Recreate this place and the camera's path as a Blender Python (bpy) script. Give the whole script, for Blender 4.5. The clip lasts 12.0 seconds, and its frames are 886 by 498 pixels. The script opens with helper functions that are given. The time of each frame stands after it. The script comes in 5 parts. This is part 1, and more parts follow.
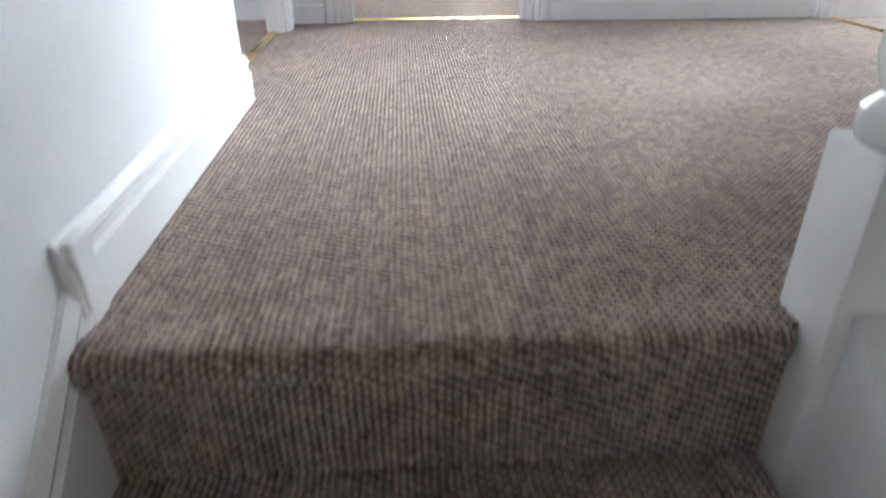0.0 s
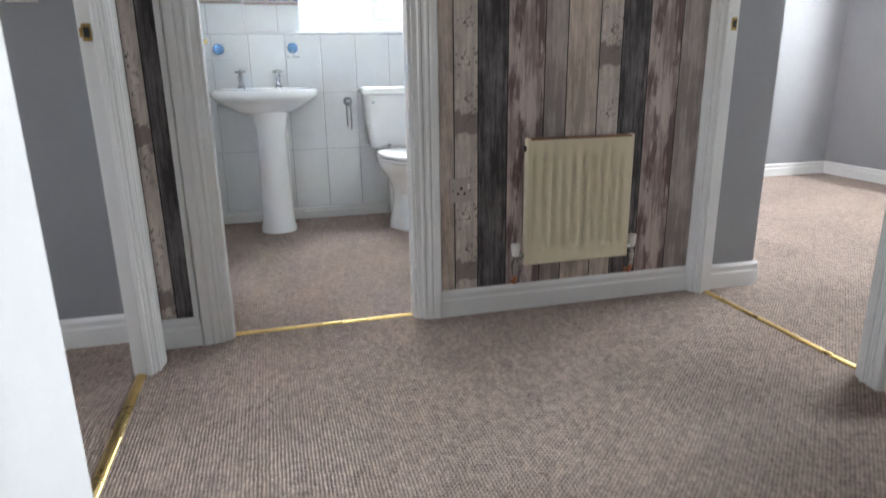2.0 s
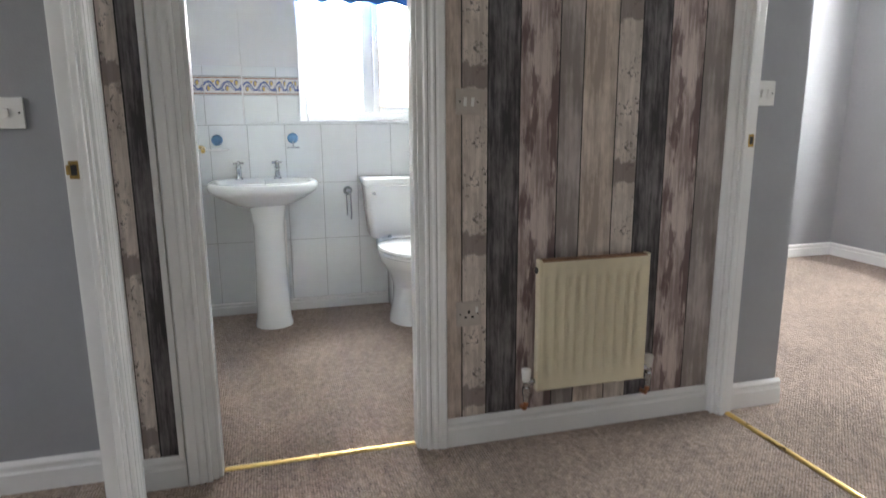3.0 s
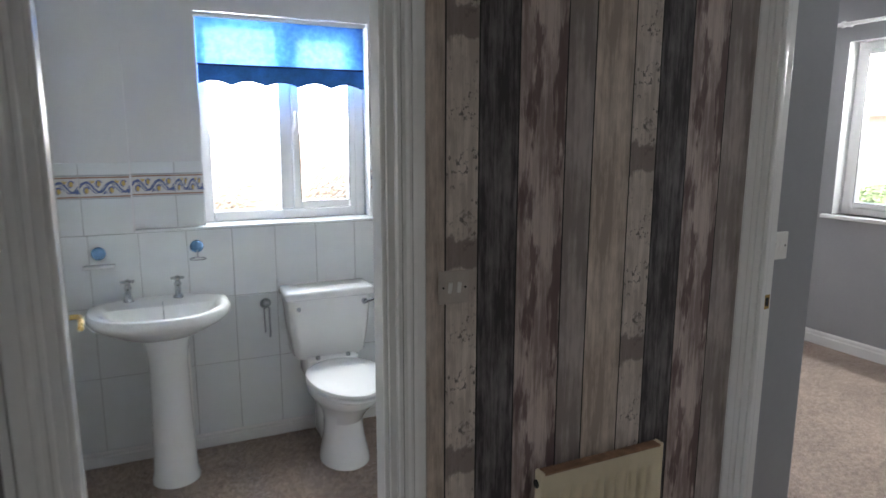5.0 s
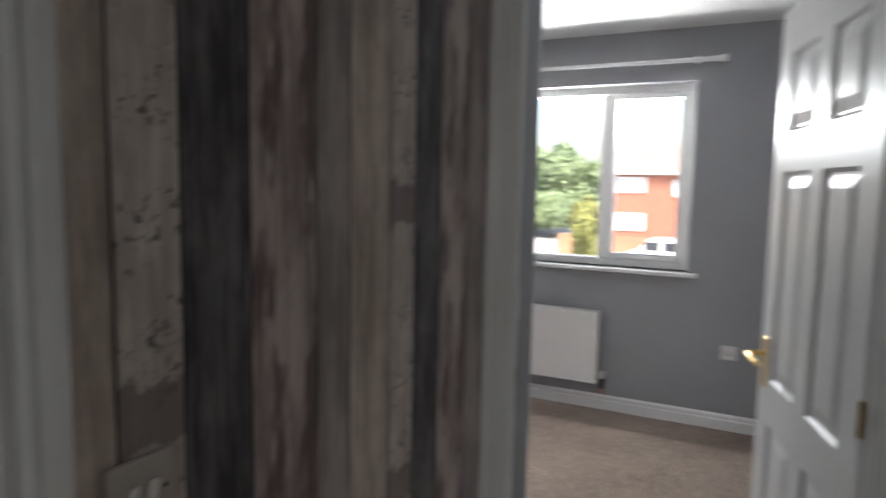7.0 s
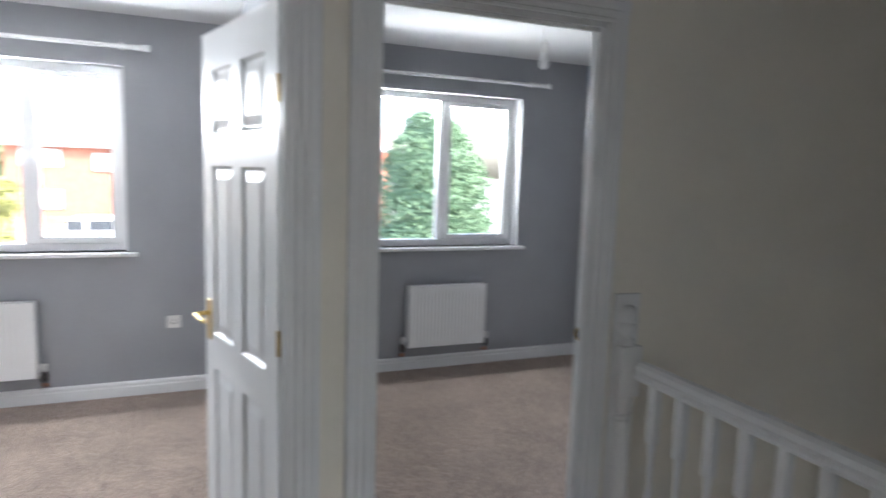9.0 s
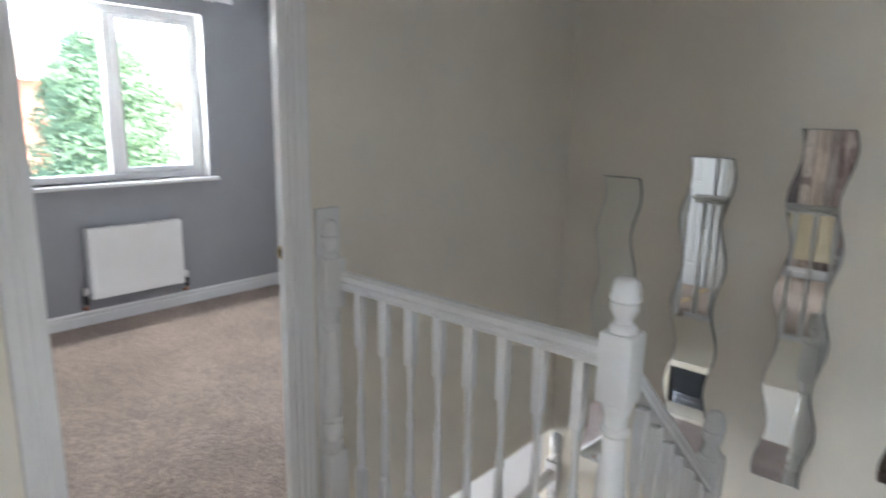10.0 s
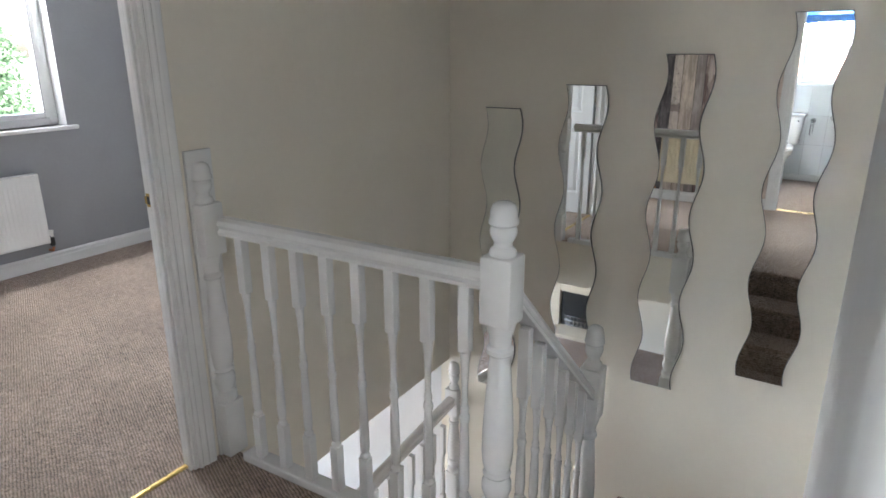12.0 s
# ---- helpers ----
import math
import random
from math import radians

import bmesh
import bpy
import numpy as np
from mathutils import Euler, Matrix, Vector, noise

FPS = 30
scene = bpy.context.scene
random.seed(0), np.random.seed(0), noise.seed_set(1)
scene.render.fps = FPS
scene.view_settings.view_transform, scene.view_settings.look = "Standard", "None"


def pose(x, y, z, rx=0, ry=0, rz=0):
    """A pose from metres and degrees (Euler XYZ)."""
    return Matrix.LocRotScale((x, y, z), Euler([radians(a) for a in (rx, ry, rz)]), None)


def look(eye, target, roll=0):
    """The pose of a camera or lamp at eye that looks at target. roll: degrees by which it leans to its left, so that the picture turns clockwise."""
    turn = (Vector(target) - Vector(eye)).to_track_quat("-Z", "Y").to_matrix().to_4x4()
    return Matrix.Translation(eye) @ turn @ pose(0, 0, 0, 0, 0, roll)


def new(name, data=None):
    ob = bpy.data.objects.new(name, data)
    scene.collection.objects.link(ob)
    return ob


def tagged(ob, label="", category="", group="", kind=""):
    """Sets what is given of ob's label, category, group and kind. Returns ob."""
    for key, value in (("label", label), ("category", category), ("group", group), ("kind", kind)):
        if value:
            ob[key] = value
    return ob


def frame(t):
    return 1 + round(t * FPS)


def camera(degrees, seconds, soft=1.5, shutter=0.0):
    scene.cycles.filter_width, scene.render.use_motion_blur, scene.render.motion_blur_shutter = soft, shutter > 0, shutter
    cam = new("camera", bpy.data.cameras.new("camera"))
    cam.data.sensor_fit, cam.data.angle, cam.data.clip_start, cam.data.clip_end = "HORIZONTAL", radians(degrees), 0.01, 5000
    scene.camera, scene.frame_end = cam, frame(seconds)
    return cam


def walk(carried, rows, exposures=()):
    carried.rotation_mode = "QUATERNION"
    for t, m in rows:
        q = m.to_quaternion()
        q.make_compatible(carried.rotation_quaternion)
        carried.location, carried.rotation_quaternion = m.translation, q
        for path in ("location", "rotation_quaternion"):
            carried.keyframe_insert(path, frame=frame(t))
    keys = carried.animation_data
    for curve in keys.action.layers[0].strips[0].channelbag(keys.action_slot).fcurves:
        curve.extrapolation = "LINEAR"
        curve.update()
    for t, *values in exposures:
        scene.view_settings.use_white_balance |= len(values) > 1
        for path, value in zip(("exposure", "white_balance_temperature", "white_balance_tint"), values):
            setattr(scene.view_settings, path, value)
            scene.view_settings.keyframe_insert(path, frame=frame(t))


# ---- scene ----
cam = camera(70.0, 12.0, 1.5, 0.5)
PATH = [
    (0, (-0.005, 0.014, 0.393), (0.102, 1.763, -0.569), -0.2),
    (0.5, (-0.030, 0.167, 0.541), (0.219, 1.931, -0.366), -0.4),
    (1, (-0.061, 0.262, 0.712), (0.349, 2.037, -0.109), -0.3),
    (1.5, (-0.048, 0.289, 0.812), (0.407, 2.117, 0.139), -0.7),
    (2, (-0.005, 0.392, 0.888), (0.488, 2.25, 0.333), -0.8),
    (2.5, (0.023, 0.481, 1.023), (0.52, 2.356, 0.534), -0.7),
    (3, (0.009, 0.578, 1.101), (0.527, 2.467, 0.698), -0.4),
    (3.5, (-0.027, 0.707, 1.231), (0.547, 2.585, 0.851), -0.5),
    (5.5, (0.002, 1.387, 1.524), (0.959, 3.109, 1.179), 0.2),
    (6, (0.08, 1.618, 1.502), (1.225, 3.225, 1.178), 0.0),
    (6.5, (0.138, 1.787, 1.483), (1.565, 3.173, 1.274), -0.0),
    (6.9, (0.187, 1.911, 1.466), (1.902, 2.918, 1.262), 1.1),
    (7, (0.184, 1.926, 1.485), (1.968, 2.807, 1.282), 1.1),
    (8.8, (-0.157, 1.965, 1.532), (1.744, 1.388, 1.304), 1.8),
    (9, (-0.171, 1.966, 1.54), (1.663, 1.204, 1.301), 1.8),
    (9.5, (-0.176, 1.964, 1.515), (1.403, 0.774, 1.218), 1.3),
    (9.6, (-0.185, 1.966, 1.472), (1.341, 0.711, 1.163), 1.5),
    (10, (-0.173, 1.939, 1.481), (1.105, 0.46, 1.058), 1.1),
    (10.5, (-0.173, 1.921, 1.466), (0.925, 0.331, 0.948), 0.6),
    (11, (-0.182, 1.912, 1.455), (0.872, 0.308, 0.892), 0.3),
    (11.5, (-0.196, 1.908, 1.456), (0.828, 0.294, 0.87), 0.1),
    (12, (-0.203, 1.908, 1.454), (0.787, 0.275, 0.857), -0.1),
]
EXPOSURES = [(0, 4.3, 6150, 10), (1, 3.55, 6150, 10), (1.5, 3.48, 6300, 10), (2.5, 3.5, 6600, 10), (3.5, 3.1, 6800, 10), (5.5, 2.42, 6500, 10), (6.5, 2.12, 6500, 10), (7, 2.12, 6600, 10), (9, 3.1, 6200, 10), (9.5, 3.38, 6200, 10), (10, 3.98, 6350, 10), (10.5, 3.93, 6450, 10), (12, 3.93, 6500, 10)]
walk(cam, [(t, look(eye, target, roll)) for t, eye, target, roll in PATH], EXPOSURES)
SKY = 0.15


# daylight standing in the window openings, and the windows of rooms that are not entered
def daylight(name, m, w, h, watts, tint=(0.93, 0.97, 1.0)):
    d = bpy.data.lights.new(name, "AREA")
    d.shape, d.size, d.size_y, d.energy, d.color = "RECTANGLE", w, h, watts, tint
    ob = new(name, d)
    ob.matrix_world = m
    return ob


daylight("window_daylight", pose(4.63, 3.20, 1.96, 90, 0, 90), 1.65, 0.24, 23)
daylight("window_daylight", pose(4.63, 0.065, 2.03, 90, 0, 90), 1.1, 0.12, 10.5)
daylight("window_daylight", pose(0.61, 4.56, 1.78, -90, 0, 0), 0.75, 0.52, 6.0)
daylight("window_daylight", pose(4.64, 0.30, -1.3, 90, 0, 90), 1.7, 1.4, 2.4)
daylight("window_daylight", pose(4.64, 2.90, -1.3, 90, 0, 90), 1.9, 1.4, 2.5)
# added lamp in an assumed, unseen side room window; brightens the landing
daylight("window_daylight", pose(-3.23, 1.5, 1.55, 90, 0, -90), 1.15, 1.05, 1.6)

# ---- world, sun, exposure ----
world = bpy.data.worlds.new("sky")
world.use_nodes = True
scene.world = world
wn = world.node_tree.nodes
sky = wn.new("ShaderNodeTexSky")
sky.sky_type = "NISHITA"
sky.sun_disc = False
sky.sun_elevation, sky.sun_rotation = radians(48), radians(215)
sky.air_density, sky.dust_density, sky.ozone_density = 1.0, 4.0, 1.0
wn["Background"].inputs["Strength"].default_value = SKY
world.node_tree.links.new(sky.outputs[0], wn["Background"].inputs["Color"])
sun = new("sun", bpy.data.lights.new("sun", "SUN"))
sun.data.energy, sun.data.angle, sun.data.color = 1.5, radians(15), (1.0, 0.95, 0.88)
sun.matrix_world = look((-12, -14, 20), (0, 0, 0))


# ---- materials ----
def mat(name, base, rough=0.6, metal=0.0, var=0.06, scale=3.0, bump=0.0, bscale=200.0, spec=0.5, coat=0.0, stretch=(1, 1, 1), grime=0.0):
    """A painted or plain surface: cloudy variation at two scales, fine relief, and uneven gloss."""
    m = bpy.data.materials.new(name)
    m.use_nodes = True
    nt = m.node_tree
    n, l = nt.nodes, nt.links
    b = n["Principled BSDF"]
    tc = n.new("ShaderNodeTexCoord")
    mp = n.new("ShaderNodeMapping")
    mp.inputs["Scale"].default_value = stretch
    l.new(tc.outputs["Object"], mp.inputs["Vector"])
    n1 = n.new("ShaderNodeTexNoise")
    n1.inputs["Scale"].default_value, n1.inputs["Detail"].default_value = scale, 5
    n2 = n.new("ShaderNodeTexNoise")
    n2.inputs["Scale"].default_value, n2.inputs["Detail"].default_value = scale * 14, 3
    for k in (n1, n2):
        l.new(mp.outputs[0], k.inputs["Vector"])
    add = n.new("ShaderNodeMath")
    add.operation = "MULTIPLY_ADD"
    add.inputs[1].default_value = 0.35
    l.new(n2.outputs["Fac"], add.inputs[0])
    l.new(n1.outputs["Fac"], add.inputs[2])
    ramp = n.new("ShaderNodeValToRGB")
    lo = [max(0, c * (1 - var - grime)) for c in base]
    hi = [min(1, c * (1 + var)) for c in base]
    ramp.color_ramp.elements[0].position, ramp.color_ramp.elements[0].color = 0.42, (*lo, 1)
    ramp.color_ramp.elements[1].position, ramp.color_ramp.elements[1].color = 0.92, (*hi, 1)
    l.new(add.outputs[0], ramp.inputs[0])
    l.new(ramp.outputs[0], b.inputs["Base Color"])
    rr = n.new("ShaderNodeMapRange")
    rr.inputs[3].default_value, rr.inputs[4].default_value = max(0.02, rough * 0.85), min(1, rough * 1.15)
    l.new(n1.outputs["Fac"], rr.inputs[0])
    l.new(rr.outputs[0], b.inputs["Roughness"])
    b.inputs["Metallic"].default_value = metal
    b.inputs["Specular IOR Level"].default_value = spec
    b.inputs["Coat Weight"].default_value = coat
    if bump:
        n3 = n.new("ShaderNodeTexNoise")
        n3.inputs["Scale"].default_value, n3.inputs["Detail"].default_value = bscale, 2
        l.new(mp.outputs[0], n3.inputs["Vector"])
        bp = n.new("ShaderNodeBump")
        bp.inputs["Strength"].default_value, bp.inputs["Distance"].default_value = bump, 0.002
        l.new(n3.outputs["Fac"], bp.inputs["Height"])
        l.new(bp.outputs[0], b.inputs["Normal"])
    return m


def carpet(name):
    """Ribbed loop-pile carpet: rows of small loops, flecked in browns, with worn paler patches and shade painted
    between the loops.
    """
    m = bpy.data.materials.new(name)
    m.use_nodes = True
    n, l = m.node_tree.nodes, m.node_tree.links
    b = n["Principled BSDF"]
    tc = n.new("ShaderNodeTexCoord")
    sep = n.new("ShaderNodeSeparateXYZ")
    l.new(tc.outputs["Object"], sep.inputs[0])

    def math(op, a, v=None, c=None):
        k = n.new("ShaderNodeMath")
        k.operation = op
        for i, q in enumerate((a, v, c)):
            if q is None:
                continue
            if isinstance(q, (int, float)):
                k.inputs[i].default_value = q
            else:
                l.new(q, k.inputs[i])
        return k.outputs[0]

    wob = n.new("ShaderNodeTexNoise")
    wob.inputs["Scale"].default_value = 30
    l.new(tc.outputs["Object"], wob.inputs["Vector"])
    across = math("MULTIPLY_ADD", wob.outputs["Fac"], 0.006, sep.outputs["X"])
    rib = math("SINE", math("MULTIPLY", across, 2 * 3.14159 / 0.0088))
    along = math("ADD", math("ADD", sep.outputs["Y"], sep.outputs["Z"]), math("MULTIPLY", wob.outputs["Fac"], 0.01))
    row = math("FLOOR", math("ADD", math("MULTIPLY", across, 1 / 0.0088), 0.25))
    loop = math("SINE", math("ADD", math("MULTIPLY", along, 2 * 3.14159 / 0.0125), math("MULTIPLY", row, 2.0944)))
    height = math("ADD", math("MULTIPLY", rib, 0.36), math("MULTIPLY", loop, 0.64))
    n1 = n.new("ShaderNodeTexNoise")
    n1.inputs["Scale"].default_value, n1.inputs["Detail"].default_value = 75, 5
    n1.inputs["Roughness"].default_value = 0.75
    n2 = n.new("ShaderNodeTexNoise")
    n2.inputs["Scale"].default_value, n2.inputs["Detail"].default_value = 2.2, 4
    for k in (n1, n2):
        l.new(tc.outputs["Object"], k.inputs["Vector"])
    cell = n.new("ShaderNodeCombineXYZ")
    l.new(math("MULTIPLY", across, 1 / 0.0088), cell.inputs[0])
    l.new(math("MULTIPLY", along, 1 / 0.0135), cell.inputs[1])
    tuft = n.new("ShaderNodeTexVoronoi")
    tuft.voronoi_dimensions = "2D"
    tuft.inputs["Scale"].default_value = 1.0
    l.new(cell.outputs[0], tuft.inputs["Vector"])
    shade = n.new("ShaderNodeSeparateColor")
    l.new(tuft.outputs["Color"], shade.inputs[0])
    n3 = n.new("ShaderNodeTexNoise")
    n3.inputs["Scale"].default_value, n3.inputs["Detail"].default_value = 26, 3
    l.new(tc.outputs["Object"], n3.inputs["Vector"])
    # loop height also darkens the colour: painted shade in the gaps between loops
    fac = math("ADD", math("ADD", math("MULTIPLY", height, 0.17), math("MULTIPLY", n1.outputs["Fac"], 0.60)), math("MULTIPLY", n2.outputs["Fac"], 0.30))
    fac = math("ADD", fac, math("ADD", math("MULTIPLY", math("SUBTRACT", shade.outputs[0], 0.5), 0.20), math("MULTIPLY", n3.outputs["Fac"], 0.22)))
    ramp = n.new("ShaderNodeValToRGB")
    e = ramp.color_ramp.elements
    e[0].position, e[0].color = 0.36, (0.046, 0.028, 0.019, 1)
    e[1].position, e[1].color = 0.88, (0.74, 0.59, 0.49, 1)
    mid = ramp.color_ramp.elements.new(0.62)
    mid.color = (0.345, 0.252, 0.197, 1)
    l.new(fac, ramp.inputs[0])
    l.new(ramp.outputs[0], b.inputs["Base Color"])
    b.inputs["Roughness"].default_value = 0.95
    b.inputs["Specular IOR Level"].default_value = 0.08
    b.inputs["Sheen Weight"].default_value = 0.62
    b.inputs["Sheen Roughness"].default_value = 0.5
    b.inputs["Sheen Tint"].default_value = (1.0, 0.88, 0.81, 1)
    bp = n.new("ShaderNodeBump")
    bp.inputs["Strength"].default_value, bp.inputs["Distance"].default_value = 0.9, 0.0045
    l.new(height, bp.inputs["Height"])
    l.new(bp.outputs[0], b.inputs["Normal"])
    return m


def plank_paper(name, dark, light, streak, grain=1.0, specks=0.0, patch=None, seed=0.0, shift=0.0):
    """Printed plank wallpaper: grain drawn out along the height, repeating every 0.53 m as a roll does."""
    m = bpy.data.materials.new(name)
    m.use_nodes = True
    n, l = m.node_tree.nodes, m.node_tree.links
    b = n["Principled BSDF"]
    tc = n.new("ShaderNodeTexCoord")
    sep = n.new("ShaderNodeSeparateXYZ")
    l.new(tc.outputs["Object"], sep.inputs[0])

    def math(op, a, v=None, c=None):
        k = n.new("ShaderNodeMath")
        k.operation = op
        for i, q in enumerate((a, v, c)):
            if q is None:
                continue
            if isinstance(q, (int, float)):
                k.inputs[i].default_value = q
            else:
                l.new(q, k.inputs[i])
        return k.outputs[0]

    turn = math("MULTIPLY", math("ADD", sep.outputs["Z"], shift), 2 * 3.14159265 / 0.53)
    co, si = math("COSINE", turn), math("SINE", turn)
    zmod = math("FLOORED_MODULO", math("ADD", sep.outputs["Z"], shift), 0.53)
    xmod = math("FLOORED_MODULO", math("ADD", sep.outputs["X"], 5.37 - 0.685), 0.537)

    def layer(sc, st, det, off=0.0, rough=0.65):
        """Noise drawn out along the height by 1 / st, that closes on itself after one repeat."""
        com = n.new("ShaderNodeCombineXYZ")
        rad = 0.53 * st / 6.28318
        l.new(math("ADD", xmod, seed + off), com.inputs[0])
        l.new(math("MULTIPLY", co, rad), com.inputs[1])
        l.new(math("MULTIPLY", si, rad), com.inputs[2])
        k = n.new("ShaderNodeTexNoise")
        k.inputs["Scale"].default_value, k.inputs["Detail"].default_value, k.inputs["Roughness"].default_value = sc, det, rough
        l.new(com.outputs[0], k.inputs["Vector"])
        return k.outputs["Fac"]

    layers = [layer(30, 0.12, 5), layer(110, 0.05, 4), layer(11, 0.4, 6)]
    f = math("ADD", math("MULTIPLY", layers[0], 0.5 * grain), math("ADD", math("MULTIPLY", layers[1], 0.3 * grain), math("MULTIPLY", layers[2], 0.5)))
    ramp = n.new("ShaderNodeValToRGB")
    e = ramp.color_ramp.elements
    e[0].position, e[0].color = 0.25 + 0.33 * grain, (*dark, 1)
    e[1].position, e[1].color = 0.34 + 0.40 * grain, (*light, 1)
    l.new(f, ramp.inputs[0])
    col = ramp.outputs[0]

    def over(col, fac, c):
        mx = n.new("ShaderNodeMix")
        mx.data_type = "RGBA"
        l.new(fac, mx.inputs["Factor"])
        l.new(col, mx.inputs["A"])
        mx.inputs["B"].default_value = (*c, 1)
        return mx.outputs["Result"]

    def step(v, lo, hi):
        k = n.new("ShaderNodeMapRange")
        k.inputs[1].default_value, k.inputs[2].default_value = lo, hi
        l.new(v, k.inputs[0])
        return k.outputs[0]

    if streak:
        col = over(col, math("MULTIPLY", step(layer(24, 0.17, 5, 3.3, 0.6), 0.53, 0.59), 0.85), streak)
        col = over(col, math("MULTIPLY", step(layer(65, 0.07, 5, 6.1, 0.6), 0.55, 0.66), 0.6), streak)
    if specks:
        col = over(col, math("MULTIPLY", math("MULTIPLY", step(layer(80, 0.8, 4, 1.7), 0.55, 0.61), step(layer(8, 0.9, 2, 2.9), 0.47, 0.56)), specks), (0.07, 0.065, 0.065))
    if patch:
        d = math("ABSOLUTE", math("ADD", math("SUBTRACT", zmod, 0.30), math("MULTIPLY", math("SUBTRACT", layer(30, 0.8, 3, 4.4), 0.5), 0.12)))
        col = over(col, math("MULTIPLY", math("SUBTRACT", 1.0, step(d, 0.032, 0.046)), 0.8), patch)
    l.new(col, b.inputs["Base Color"])
    b.inputs["Roughness"].default_value = 0.55
    b.inputs["Specular IOR Level"].default_value = 0.3
    bp = n.new("ShaderNodeBump")
    bp.inputs["Strength"].default_value, bp.inputs["Distance"].default_value = 0.15, 0.001
    l.new(layers[1], bp.inputs["Height"])
    l.new(bp.outputs[0], b.inputs["Normal"])
    return m


def glass(name, rough=0.0, tint=(1, 1, 1)):
    m = bpy.data.materials.new(name)
    m.use_nodes = True
    n, l = m.node_tree.nodes, m.node_tree.links
    n.remove(n["Principled BSDF"])
    tr = n.new("ShaderNodeBsdfTransparent")
    tr.inputs[0].default_value = (*tint, 1)
    gl = n.new("ShaderNodeBsdfGlossy")
    gl.inputs["Roughness"].default_value = 0.02
    fr = n.new("ShaderNodeFresnel")
    fr.inputs[0].default_value = 1.45
    mx = n.new("ShaderNodeMixShader")
    l.new(fr.outputs[0], mx.inputs[0])
    l.new(tr.outputs[0], mx.inputs[1])
    l.new(gl.outputs[0], mx.inputs[2])
    l.new(mx.outputs[0], n["Material Output"].inputs["Surface"])
    return m


WHITE_WALL = mat("white_emulsion", (0.74, 0.745, 0.745), 0.85, var=0.03, bump=0.25, bscale=160)
CREAM = mat("magnolia_emulsion", (0.83, 0.785, 0.69), 0.85, var=0.03, bump=0.25, bscale=160)
GREY = mat("grey_emulsion", (0.33, 0.335, 0.35), 0.82, var=0.05, bump=0.25, bscale=160)
PATCHY = mat("patchy_pinkish_plaster", (0.40, 0.365, 0.365), 0.85, var=0.16, scale=4.5, bump=0.3, bscale=110, grime=0.12)
CEIL = mat("ceiling_white", (0.82, 0.82, 0.81), 0.9, var=0.02, bump=0.2, bscale=120)
GLOSS = mat("white_gloss_paint", (0.82, 0.82, 0.81), 0.22, var=0.03, scale=4, bump=0.05, bscale=40, grime=0.02)
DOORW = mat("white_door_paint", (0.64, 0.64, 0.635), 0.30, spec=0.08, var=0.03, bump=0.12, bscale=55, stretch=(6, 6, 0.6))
UPVC = mat("white_upvc", (0.83, 0.83, 0.83), 0.25, var=0.02)
CERAMIC = mat("white_ceramic", (0.84, 0.85, 0.84), 0.06, var=0.02, coat=0.3)
TILE = mat("white_wall_tile", (0.79, 0.82, 0.82), 0.12, var=0.04, scale=1.2, bump=0.05, bscale=30)
GROUT = mat("tile_grout", (0.44, 0.45, 0.44), 0.9, var=0.1, scale=6)
CARPET = carpet("ribbed_carpet")
STAIRCARPET = carpet("ribbed_stair_carpet")
BRASS = mat("worn_brass", (0.72, 0.52, 0.20), 0.28, metal=1.0, var=0.25, scale=8)
CHROME = mat("chrome", (0.45, 0.47, 0.49), 0.08, metal=1.0, var=0.05, scale=20)
AGEDBRASS = mat("aged_brass", (0.40, 0.27, 0.10), 0.4, metal=1.0, var=0.35, scale=30)
COPPER = mat("tarnished_copper_pipe", (0.55, 0.24, 0.13), 0.4, metal=1.0, var=0.3, scale=30)
CREAMRAD = mat("yellowed_cream_enamel", (0.74, 0.66, 0.48), 0.35, var=0.06, scale=3)
WHITERAD = mat("white_enamel", (0.78, 0.78, 0.77), 0.3, var=0.03)
PLASTIC = mat("white_switch_plastic", (0.78, 0.77, 0.74), 0.3, var=0.04, scale=12)
DARK = mat("dark_gap", (0.03, 0.03, 0.03), 0.8, var=0.1)
MIRROR = mat("silvered_mirror", (0.88, 0.90, 0.89), 0.012, metal=1.0, var=0.01)
GLASS = glass("window_glass")
BLACK = mat("black_iron", (0.02, 0.02, 0.02), 0.5, var=0.2)
P_DARK = plank_paper("paper_charcoal_plank", (0.058, 0.052, 0.055), (0.215, 0.196, 0.202), None, 1.0, seed=1.3)
P_PINK = plank_paper("paper_mauve_plank", (0.31, 0.238, 0.222), (0.63, 0.53, 0.495), (0.155, 0.100, 0.102), 1.0, seed=4.7)
P_GREY = plank_paper("paper_grey_plank", (0.29, 0.250, 0.236), (0.50, 0.438, 0.418), None, 0.8, seed=7.9)
P_TAUPE = plank_paper("paper_taupe_plank", (0.41, 0.335, 0.285), (0.745, 0.635, 0.555), None, 0.8, seed=2.2)
P_PALE = plank_paper("paper_pale_worn_plank", (0.50, 0.43, 0.385), (0.80, 0.71, 0.645), None, 0.9, specks=0.75, patch=(0.223, 0.179, 0.168), seed=5.5, shift=0.13)
P_PALE2 = plank_paper("paper_pale_worn_plank_dropped", (0.50, 0.43, 0.385), (0.80, 0.71, 0.645), None, 0.9, specks=0.75, patch=(0.223, 0.179, 0.168), seed=5.5, shift=-0.09)


